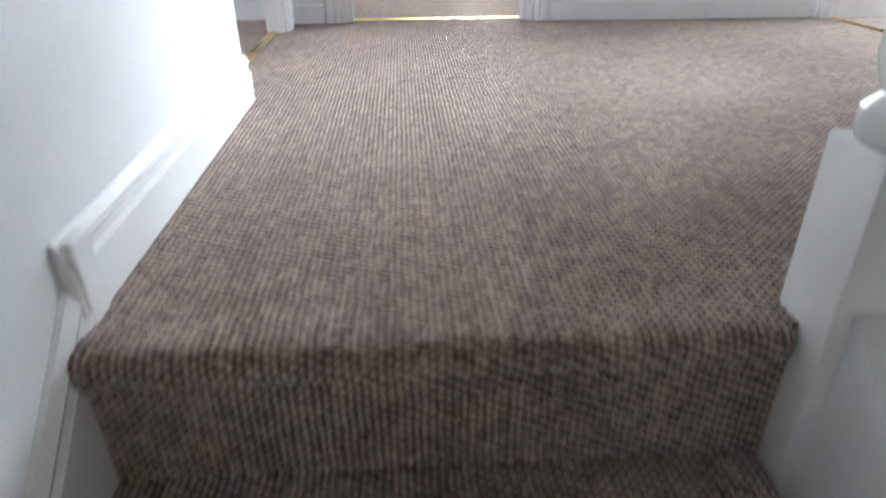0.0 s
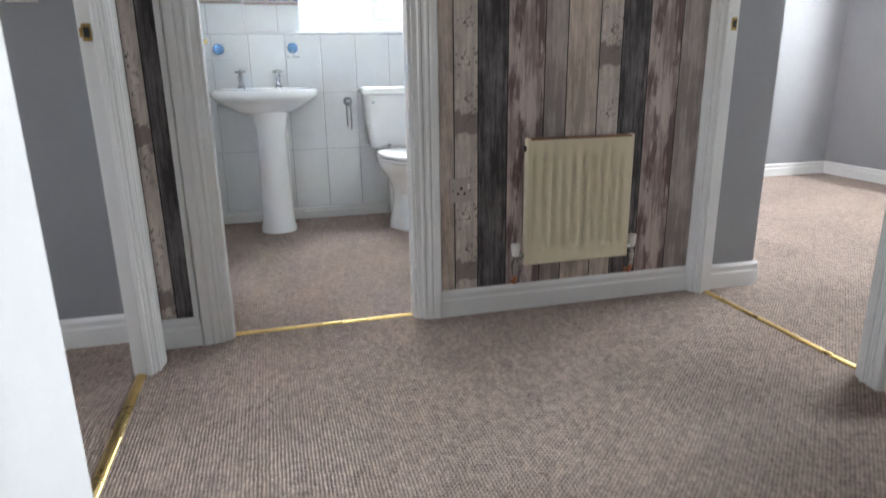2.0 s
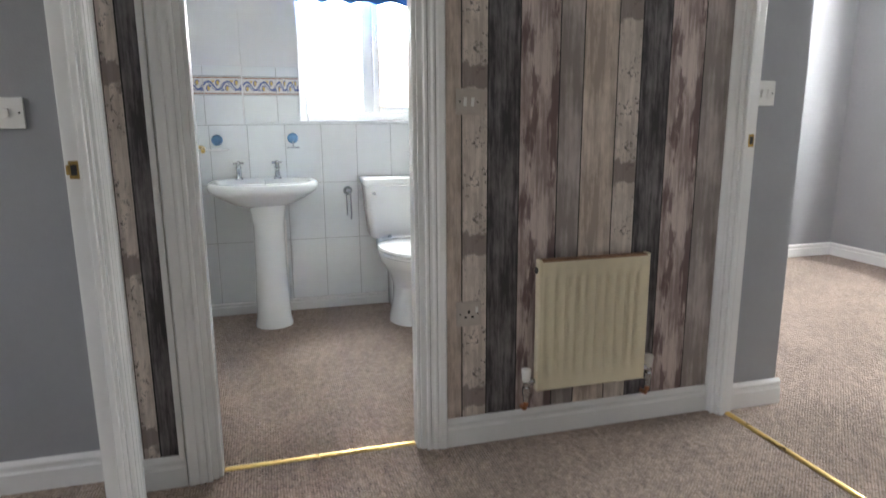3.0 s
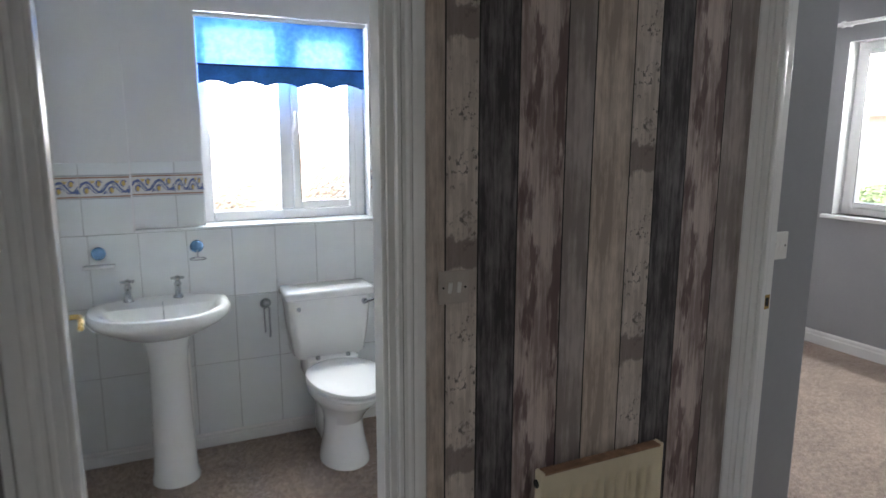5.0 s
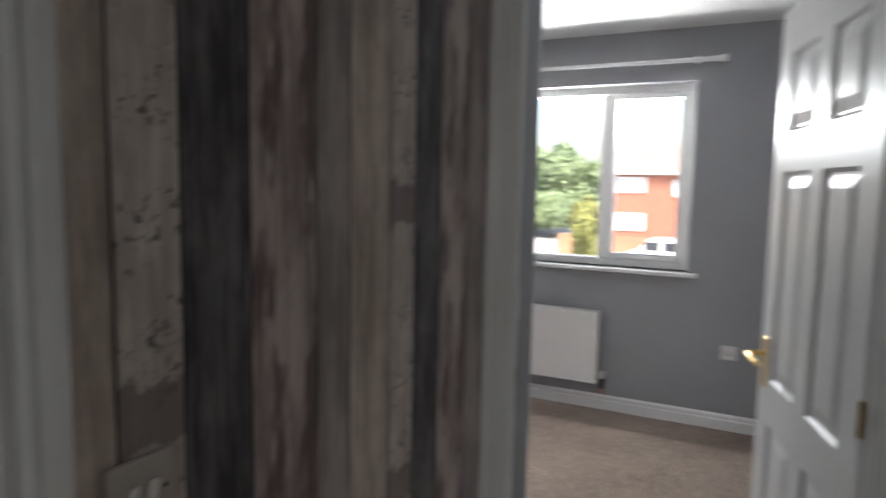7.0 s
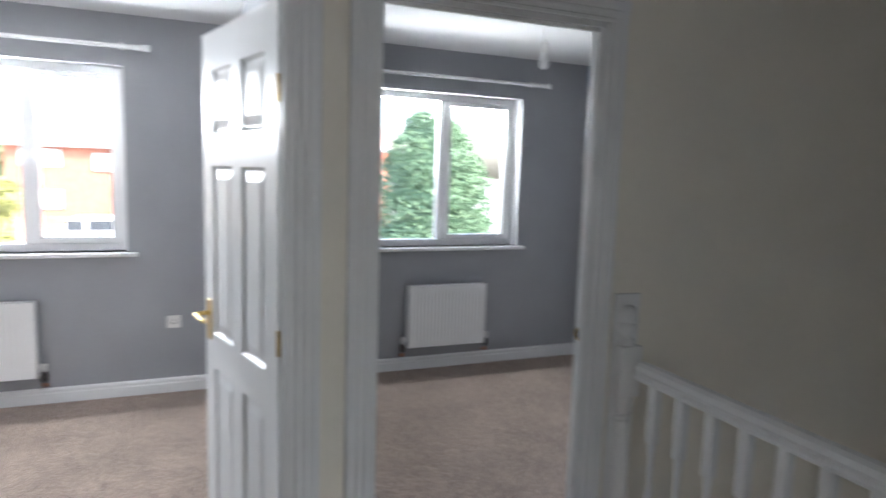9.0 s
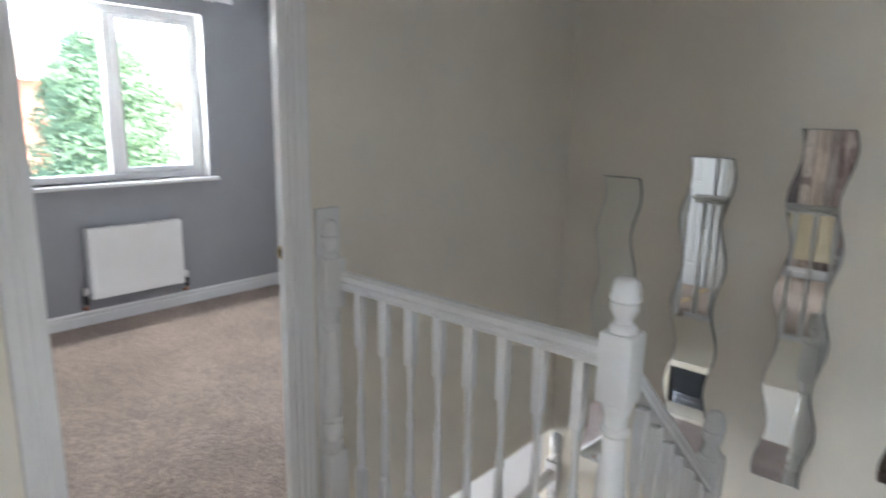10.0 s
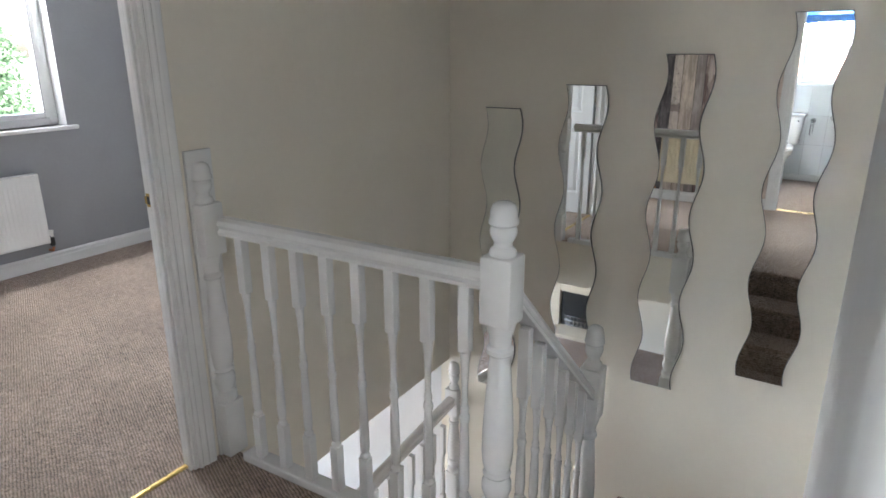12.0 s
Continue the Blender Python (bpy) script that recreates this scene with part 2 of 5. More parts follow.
# ---- mesh helpers ----
def part(name, bm, material, parent=None, label="", smooth=False, kind=""):
    me = bpy.data.meshes.new(name)
    bm.normal_update()
    bm.to_mesh(me)
    bm.free()
    for mt in material if isinstance(material, (list, tuple)) else [material]:
        me.materials.append(mt)
    if smooth:
        me.shade_smooth()
        me.set_sharp_from_angle(angle=radians(38))
    ob = new(name, me)
    if parent:
        ob.parent = parent
    return tagged(ob, label, kind=kind)


def thing(name, label, category, m=None, group=""):
    ob = new(name)
    ob.empty_display_size = 0.1
    if m is not None:
        ob.matrix_world = m
    return tagged(ob, label, category, group)


def box(bm, x0, x1, y0, y1, z0, z1, bevel=0.0, seg=2):
    r = bmesh.ops.create_cube(bm, size=1)
    vs = r["verts"]
    bmesh.ops.scale(bm, vec=(abs(x1 - x0), abs(y1 - y0), abs(z1 - z0)), verts=vs)
    bmesh.ops.translate(bm, vec=((x0 + x1) / 2, (y0 + y1) / 2, (z0 + z1) / 2), verts=vs)
    if bevel:
        es = list({e for v in vs for e in v.link_edges})
        bmesh.ops.bevel(bm, geom=es, offset=bevel, segments=seg, affect="EDGES", profile=0.5)
    return bm


def boxes(*rows, bevel=0.0):
    bm = bmesh.new()
    for r in rows:
        box(bm, *r, bevel=bevel)
    return bm


def lathe(profile, seg=20, bm=None, at=(0, 0, 0), axis="Z"):
    """A turned solid from (radius, height) pairs."""
    bm = bm or bmesh.new()
    rings = []
    for r, h in profile:
        ring = []
        for i in range(seg):
            a = 2 * math.pi * i / seg
            c, s = r * math.cos(a), r * math.sin(a)
            p = {"Z": (c, s, h), "X": (h, c, s), "Y": (s, h, c)}[axis]
            ring.append(bm.verts.new((p[0] + at[0], p[1] + at[1], p[2] + at[2])))
        rings.append(ring)
    for a, b in zip(rings, rings[1:]):
        for i in range(seg):
            bm.faces.new((a[i], a[(i + 1) % seg], b[(i + 1) % seg], b[i]))
    bm.faces.new(rings[0][::-1])
    bm.faces.new(rings[-1])
    return bm


def tube(points, radius, seg=10, bm=None):
    """A round bar bent along points."""
    bm = bm or bmesh.new()
    pts = [Vector(p) for p in points]
    rings = []
    for i, p in enumerate(pts):
        d = (pts[min(i + 1, len(pts) - 1)] - pts[max(i - 1, 0)]).normalized()
        u = d.cross(Vector((0, 0, 1)) if abs(d.z) < 0.9 else Vector((1, 0, 0))).normalized()
        v = d.cross(u)
        rings.append([bm.verts.new(p + radius * (math.cos(2 * math.pi * k / seg) * u + math.sin(2 * math.pi * k / seg) * v)) for k in range(seg)])
    for a, b in zip(rings, rings[1:]):
        for i in range(seg):
            bm.faces.new((a[i], a[(i + 1) % seg], b[(i + 1) % seg], b[i]))
    bm.faces.new(rings[0])
    bm.faces.new(rings[-1][::-1])
    bmesh.ops.recalc_face_normals(bm, faces=bm.faces)
    return bm


def sweep(profile, a, b, out, up, bm=None):
    """A moulding: profile of (out, up) pairs pushed straight from a to b."""
    bm = bm or bmesh.new()
    a, b, out, up = Vector(a), Vector(b), Vector(out), Vector(up)
    ra = [bm.verts.new(a + o * out + u * up) for o, u in profile]
    rb = [bm.verts.new(b + o * out + u * up) for o, u in profile]
    k = len(profile)
    for i in range(k):
        bm.faces.new((ra[i], ra[(i + 1) % k], rb[(i + 1) % k], rb[i]))
    bm.faces.new(ra[::-1])
    bm.faces.new(rb)
    bmesh.ops.recalc_face_normals(bm, faces=bm.faces)
    return bm


SKIRT = [(0, 0), (0.016, 0), (0.016, 0.062), (0.011, 0.068), (0.011, 0.078), (0.014, 0.082), (0.013, 0.090), (0.006, 0.098), (0.003, 0.100), (0, 0.100)]
ARCH = [(0, 0), (0.010, 0), (0.014, 0.004), (0.014, 0.012), (0.010, 0.016), (0.012, 0.024), (0.017, 0.030), (0.017, 0.036), (0.014, 0.040), (0.018, 0.048), (0.020, 0.060), (0.020, 0.066), (0.015, 0.070), (0, 0.070)]


def skirting(name, a, b, out):
    return tagged(part(name, sweep(SKIRT, a, b, out, (0, 0, 1)), GLOSS), "white gloss moulded skirting board along the wall", "skirting board", kind="structure")


def wall(name, axis, c0, c1, u0, u1, z0, z1, mats, openings=(), label="", cuts=()):
    """A wall across `axis` from c0 to c1, from u0 to u1 along the other way, with openings (u0, u1, z0, z1) cut through. mats: low side, high side, edges."""
    us = sorted({u0, u1, *cuts, *[v for o in openings for v in o[:2] if u0 < v < u1]})
    zs = sorted({z0, z1, *[v for o in openings for v in o[2:] if z0 < v < z1]})
    full = {}
    for i in range(len(us) - 1):
        for j in range(len(zs) - 1):
            um, zm = (us[i] + us[i + 1]) / 2, (zs[j] + zs[j + 1]) / 2
            full[i, j] = not any(o[0] < um < o[1] and o[2] < zm < o[3] for o in openings)
    bm = bmesh.new()
    seen = {}

    def v(c, u, z):
        k = (c, u, z)
        if k not in seen:
            seen[k] = bm.verts.new((c, u, z) if axis == "x" else (u, c, z))
        return seen[k]

    for (i, j), f in full.items():
        if not f:
            continue
        a, b, p, q = us[i], us[i + 1], zs[j], zs[j + 1]
        for c, k in ((c0, 0), (c1, 1)):
            bm.faces.new((v(c, a, p), v(c, b, p), v(c, b, q), v(c, a, q))).material_index = k
        for di, dj, e in ((-1, 0, ((a, p), (a, q))), (1, 0, ((b, p), (b, q))), (0, -1, ((a, p), (b, p))), (0, 1, ((a, q), (b, q)))):
            if not full.get((i + di, j + dj), False):
                (ua, za), (ub, zb) = e
                bm.faces.new((v(c0, ua, za), v(c0, ub, zb), v(c1, ub, zb), v(c1, ua, za))).material_index = 2
    bmesh.ops.recalc_face_normals(bm, faces=bm.faces)
    return tagged(part(name, bm, mats), label, "wall", kind="structure")


def slab(name, x0, x1, y0, y1, z0, z1, material, label, category):
    return tagged(part(name, boxes((x0, x1, y0, y1, z0, z1)), material), label, category, kind="structure")


# ---- plan ----
YM, YB, XF, CZ, FZ = -1.117, 4.29, 4.38, 2.46, -2.66   # mirror wall, bathroom back wall, window front, ceiling, lower floor
XL, XR, YF = -0.358, 1.585, 2.50                      # landing: side walls, feature wall
XL2 = -0.465
XD = -0.405             # face of the wall round the side room door
XR2 = 1.645
DH = 2.04
B1 = (1.675, 2.46)     # bedroom door openings along y
B2 = (0.68, 1.467)
BA = (-0.217, 0.478)   # bathroom door along x
LD = (1.46, 2.33)      # side room door along y
W1 = (2.295, 4.10, 0.965, 2.145)
W2 = (-0.57, 0.70, 0.965, 2.145)
BE, BK = -1.19, 4.61   # bedroom end walls

# floors
slab("floor_landing", XL2, XR2, 0.54, 2.60, -0.35, 0.0, [CARPET], "brown flecked ribbed carpet on the landing", "floor")
slab("floor_bathroom", -0.6, 1.77, 2.60, 4.60, -0.35, 0.0, [CARPET], "brown flecked ribbed carpet in the bathroom", "floor")
slab("floor_bedroom_1", XR2, XF, 1.57, BK, -0.35, 0.0, [CARPET], "brown flecked ribbed carpet in a bedroom", "floor")
slab("floor_bedroom_2", XR2, XF, BE - 0.02, 1.57, -0.35, 0.0, [CARPET], "brown flecked ribbed carpet in a bedroom", "floor")
slab("floor_side_room", -3.2, XL2, 0.3, 2.60, -0.35, 0.0, [CARPET], "brown flecked ribbed carpet in the side room", "floor")
slab("floor_lounge", -3.2, XF, YM, 4.6, FZ - 0.1, FZ, [CARPET], "brown carpet of the lounge below", "floor")
slab("ceiling", -3.4, XF + 0.28, YM - 0.3, 4.95, CZ, CZ + 0.15, [CEIL], "white painted plaster ceiling", "ceiling")

# walls
wall("wall_mirrors", "y", YM - 0.2, YM, -3.3, XR2, FZ, CZ, [CREAM, CREAM, CREAM], label="magnolia painted plaster wall behind the stairwell")
wall("wall_stair_side", "x", XL2, XL, YM, LD[0], FZ, CZ, [GREY, WHITE_WALL, WHITE_WALL], label="white painted plaster wall beside the stairs")
wall("wall_left_door", "x", XL2, XD, LD[0], 2.60, 0, CZ, [GREY, WHITE_WALL, WHITE_WALL], [(LD[0] - 1, LD[1], -1, DH)], "white painted plaster wall round the side room door")
wall("wall_feature", "y", YF, 2.60, XD, XR2, 0, CZ, [CREAM, WHITE_WALL, WHITE_WALL], [(BA[0], BA[1], -1, DH)], "landing wall papered with weathered plank wallpaper")
wall("wall_bedrooms", "x", XR, XR2, 0.54, 2.60, 0, CZ, [CREAM, GREY, WHITE_WALL], [(B1[0], B1[1], -1, DH), (B2[0], B2[1], -1, DH)], "magnolia painted wall with two bedroom doorways")
wall("wall_stairwell", "x", XR, XR2, YM, 0.54, -0.35, CZ, [CREAM, GREY, CREAM], label="magnolia painted plaster wall over the stairwell")
wall("wall_between_bedrooms", "y", 1.54, 1.62, XR2, XF, 0, CZ, [GREY, GREY, GREY], label="grey painted wall between two bedrooms")
wall("wall_bedroom_return", "y", 2.475, 2.60, XR2, 1.872, 0, CZ, [GREY, WHITE_WALL, GREY], label="short grey painted return wall beside the bedroom door")
wall("wall_bathroom_side", "x", 1.77, 1.872, 2.60, 4.6, 0, CZ, [WHITE_WALL, PATCHY, GREY], label="patchy pinkish grey plaster wall between bathroom and bedroom")
wall("wall_bathroom_left", "x", -0.60, -0.50, 2.62, 4.6, 0, CZ, [GREY, WHITE_WALL, GREY], label="white bathroom side wall")
wall("wall_window_front", "x", XF, XF + 0.28, YM - 0.3, 4.90, FZ, CZ, [GREY, WHITE_WALL, WHITE_WALL],
     [W1, W2, (-0.6, 1.2, FZ + 0.6, FZ + 2.1), (1.9, 3.9, FZ + 0.6, FZ + 2.1)], "grey painted outer wall with bedroom windows")
wall("wall_back", "y", BK, BK + 0.28, 1.872, XF, FZ, CZ, [GREY, GREY, GREY], label="grey painted bedroom end wall")
wall("wall_bedroom_end", "y", BE - 0.12, BE, XR, XF, -0.35, CZ, [GREY, GREY, GREY], label="mauve grey painted bedroom side wall")
wall("wall_lounge_back", "y", 4.43, 4.70, -3.3, 1.872, FZ, -0.35, [CREAM, CREAM, CREAM], label="magnolia lounge wall behind the fireplace")
wall("wall_party", "y", YM - 0.2, YM, 1.64, XF, FZ, -0.36, [WHITE_WALL, WHITE_WALL, WHITE_WALL], label="white painted lounge side wall")
wall("wall_lounge_left", "x", -3.4, -3.2, YM, 4.6, FZ, CZ, [CREAM, GREY, CREAM], [(0.9, 2.1, 1.0, 2.1)], label="plain wall that closes the side of the house")
wall("wall_side_room_far", "y", 2.60, 2.70, -3.2, XL2, 0, CZ, [GREY, GREY, GREY], label="grey painted side room wall")
wall("wall_side_room_near", "y", 0.2, 0.3, -3.2, XL2, -0.35, CZ, [GREY, GREY, GREY], label="grey painted side room wall")

# bathroom back wall: boxed lower part with a ledge, a shallow recess above it, the window cut through
BW = (0.205, 1.02, 1.08, 2.06)
wall("wall_bathroom_back", "y", YB + 0.055, YB + 0.30, -0.6, 1.872, 0, CZ, [WHITE_WALL, WHITE_WALL, WHITE_WALL], [BW], "white bathroom wall with a window")
tagged(part("wall_bathroom_boxing", boxes((-0.5, -0.10, YB, YB + 0.055, 0, CZ), (-0.10, 1.77, YB, YB + 0.055, 0, 1.075)), WHITE_WALL), "boxed out lower bathroom wall", "wall", kind="structure")

# stairs: an upper flight, two quarter landings with winders between, and the flight below
RISE, GO, NOSE = 0.18, 0.22, 0.52


def tread(x0, x1, y0, y1, z, z0, nose=0.016):
    """One carpeted step: a rounded nose over a riser set back."""
    bm = bmesh.new()
    box(bm, x0, x1, y0, y1, z - 0.05, z, 0.022, 4)
    box(bm, x0 + 0.001, x1 - 0.001, y0 + nose, y1, z0, z - 0.02, 0.006, 1)
    return bm


stairs = tagged(part("stairs", tread(XL, 0.405, NOSE, 0.60, 0.002, -0.36), STAIRCARPET, smooth=True), "brown ribbed carpet laid over steep turning stairs", "stairs", kind="structure")
for k in range(1, 5):
    part("step", tread(XL, 0.405, NOSE - GO * k, NOSE - GO * (k - 1) + 0.03, -RISE * k, -RISE * k - 0.34), STAIRCARPET, stairs, smooth=True)
part("quarter_landing", boxes((XL, 0.50, YM, NOSE - GO * 4 + 0.03, -1.12, -0.90), bevel=0.015), STAIRCARPET, stairs, smooth=True)
for k in range(3):
    part("winder", boxes((0.48 + 0.2 * k, 0.72 + 0.2 * k, YM, -0.36, -1.5, -1.08 - RISE * k), bevel=0.015), STAIRCARPET, stairs, smooth=True)
part("quarter_landing", boxes((0.88, 1.55, YM, -0.36, -1.66, -1.44), bevel=0.015), STAIRCARPET, stairs, smooth=True)
for k in range(6):
    part("step", boxes((0.62, 1.55, -0.38 + GO * k, -0.14 + GO * k, -1.62 - RISE * k - 0.25, -1.62 - RISE * k), bevel=0.015), STAIRCARPET, stairs, smooth=True)

# skirtings
skirting("skirting_landing", (XL, 0.58, 0), (XL, LD[0], 0), (1, 0, 0))
skirting("skirting_feature", (0.528, YF, 0), (XR, YF, 0), (0, -1, 0))
skirting("skirting_feature_end", (XD, YF, 0), (-0.285, YF, 0), (0, -1, 0))
skirting("skirting_return", (XR2, 2.475, 0), (1.888, 2.475, 0), (0, -1, 0))
skirting("skirting_return_side", (1.872, 2.475, 0), (1.872, BK, 0), (1, 0, 0))
skirting("skirting_bedroom_front", (XF, 1.62, 0), (XF, BK, 0), (-1, 0, 0))
skirting("skirting_bedroom_back", (1.872, BK, 0), (XF, BK, 0), (0, -1, 0))
skirting("skirting_bedroom_divide", (XR2, 1.62, 0), (XF, 1.62, 0), (0, 1, 0))
skirting("skirting_bedroom_two_front", (XF, BE, 0), (XF, 1.54, 0), (-1, 0, 0))
skirting("skirting_bedroom_two_end", (XR2, BE, 0), (XF, BE, 0), (0, 1, 0))
skirting("skirting_bedroom_two_divide", (XR2, 1.54, 0), (XF, 1.54, 0), (0, -1, 0))
skirting("skirting_side_room", (-3.2, 2.60, 0), (XL2, 2.60, 0), (0, -1, 0))
tagged(part("skirting_bathroom", sweep([(0, 0), (0.016, 0), (0.016, 0.045), (0.011, 0.05), (0.013, 0.062), (0.004, 0.07), (0, 0.07)], (-0.5, YB, 0), (1.77, YB, 0), (0, -1, 0), (0, 0, 1)), GLOSS), "white gloss skirting under the bathroom tiles", "skirting board", kind="structure")
# sloping wall string at the head of the stairs
bm = bmesh.new()
box(bm, XL, XL + 0.020, 0.585, 0.625, -0.05, 0.098, 0.004)
tagged(part("skirting_stair_block", bm, GLOSS), "white gloss upright end block of the stair skirting", "skirting board", kind="structure")
bm = sweep([(0, -0.30), (0.018, -0.30), (0.018, 0.066), (0.012, 0.074), (0.015, 0.088), (0.006, 0.104), (0, 0.108)], (XL, 0.612, -0.030), (XL, NOSE - GO * 4, -0.82), (1, 0, 0), (0, 0, 1))
tagged(part("skirting_stair_string", bm, GLOSS), "white gloss sloping stair string on the wall", "stair string", kind="structure")


# door casings
def casing(name, axis, c, side, u0, u1, top, depth, label):
    """Lining of a doorway plus its moulded architrave on the landing side. c: wall face; side: way out of it; depth: the wall's thickness."""
    out = Vector((side, 0, 0)) if axis == "x" else Vector((0, side, 0))
    run = Vector((0, 1, 0)) if axis == "x" else Vector((1, 0, 0))
    p = lambda u, z: (c, u, z) if axis == "x" else (u, c, z)
    root = tagged(part(name, sweep(ARCH, p(u0 + 0.004, 0), p(u0 + 0.004, top + 0.07), out, -run), GLOSS), label, "door frame", kind="structure")
    part("architrave", sweep(ARCH, p(u1 - 0.004, 0), p(u1 - 0.004, top + 0.07), out, run), GLOSS, root, smooth=False)
    part("architrave", sweep(ARCH, p(u0 - 0.07, top - 0.004), p(u1 + 0.07, top - 0.004), out, (0, 0, 1)), GLOSS, root)
    for a, b, z0, z1 in ((u0, u0 + 0.022, 0, top), (u1 - 0.022, u1, 0, top), (u0, u1, top - 0.022, top)):
        lo, hi = sorted((c + side * 0.002, c - side * (depth + 0.002)))
        bm = bmesh.new()
        box(bm, *((lo, hi, a, b) if axis == "x" else (a, b, lo, hi)), z0, z1, 0.002)
        part("lining", bm, GLOSS, root)
    room = c - side * depth
    s0, s1 = sorted((room + side * 0.036, c - side * 0.006))
    for a, b, z0, z1 in ((u0 + 0.020, u0 + 0.034, 0, top - 0.02), (u1 - 0.034, u1 - 0.020, 0, top - 0.02), (u0 + 0.03, u1 - 0.03, top - 0.034, top - 0.020)):
        part("door_stop", box(bmesh.new(), *((s0, s1, a, b) if axis == "x" else (a, b, s0, s1)), z0, z1, 0.004), GLOSS, root)
    return root


casing("doorframe_1", "x", XR, -1, B1[0], B1[1], DH, XR2 - XR, "white gloss moulded door frame of a bedroom")
casing("doorframe_2", "x", XR, -1, B2[0], B2[1], DH, XR2 - XR, "white gloss moulded door frame of a bedroom")
casing("doorframe_3", "y", YF, -1, BA[0], BA[1], DH, 0.10, "white gloss moulded door frame of the bathroom")
casing("doorframe_4", "x", XD, 1, LD[0], LD[1], DH, XD - XL2, "white gloss moulded door frame of the side room")

# brass threshold strips
for nm, r in (("threshold_bathroom", (BA[0] + 0.022, BA[1] - 0.022, 2.535, 2.563)), ("threshold_bedroom", (1.62, 1.648, B1[0] + 0.02, B1[1] - 0.02)),
              ("threshold_bedroom_two", (1.62, 1.648, B2[0] + 0.02, B2[1] - 0.02)), ("threshold_side_room", (-0.462, -0.434, LD[0], LD[1] - 0.02))):
    bm = bmesh.new()
    long_x = r[1] - r[0] > r[3] - r[2]
    prof = [(-0.015, 0), (-0.011, 0.003), (-0.004, 0.0055), (0.004, 0.0055), (0.011, 0.003), (0.015, 0)]
    cx, cy = (r[0] + r[1]) / 2, (r[2] + r[3]) / 2
    if long_x:
        sweep(prof, (r[0], cy, 0.001), (r[1], cy, 0.001), (0, 1, 0), (0, 0, 1), bm)
    else:
        sweep(prof, (cx, r[2], 0.001), (cx, r[3], 0.001), (1, 0, 0), (0, 0, 1), bm)
    tagged(part(nm, bm, BRASS), "worn brass carpet bar across a doorway", "threshold strip", kind="structure")

# wallpaper planks on the feature wall
feature = bpy.data.objects["wall_feature"]
EDGES = [(0.528, 0.599, P_TAUPE), (0.599, 0.685, P_PALE), (0.685, 0.792, P_DARK), (0.792, 0.928, P_PINK), (0.928, 1.012, P_GREY), (1.012, 1.135, P_TAUPE), (1.135, 1.222, P_PALE2),
         (1.222, 1.330, P_DARK), (1.330, 1.462, P_PINK), (1.462, 1.584, P_GREY), (-0.404, -0.356, P_PALE), (-0.356, -0.305, P_DARK)]
for a, b, m in EDGES:
    part("plank", boxes((a + 0.0022, b - 0.0022, YF - 0.0015, YF, 0.09, CZ)), m, feature)
for a, b, m in [(-0.195, -0.1, P_GREY), (-0.1, 0.02, P_TAUPE), (0.02, 0.1, P_PALE2), (0.1, 0.21, P_DARK), (0.21, 0.34, P_PINK), (0.34, 0.43, P_GREY), (0.43, 0.528, P_TAUPE)]:
    part("plank", boxes((a + 0.0018, b - 0.0018, YF - 0.0015, YF, DH + 0.06, CZ)), m, feature)
part("seams", boxes((-0.404, 1.584, YF - 0.0006, YF - 0.0001, DH + 0.07, CZ), (0.528, 1.584, YF - 0.0006, YF - 0.0001, 0.08, DH + 0.07), (-0.404, -0.305, YF - 0.0006, YF - 0.0001, 0.08, DH + 0.07)), DARK, feature)
part("casing_fillet", boxes((-0.305, -0.286, YF - 0.012, YF, 0.09, DH + 0.06), bevel=0.003), GLOSS, feature, "white gloss strip beside the door casing")


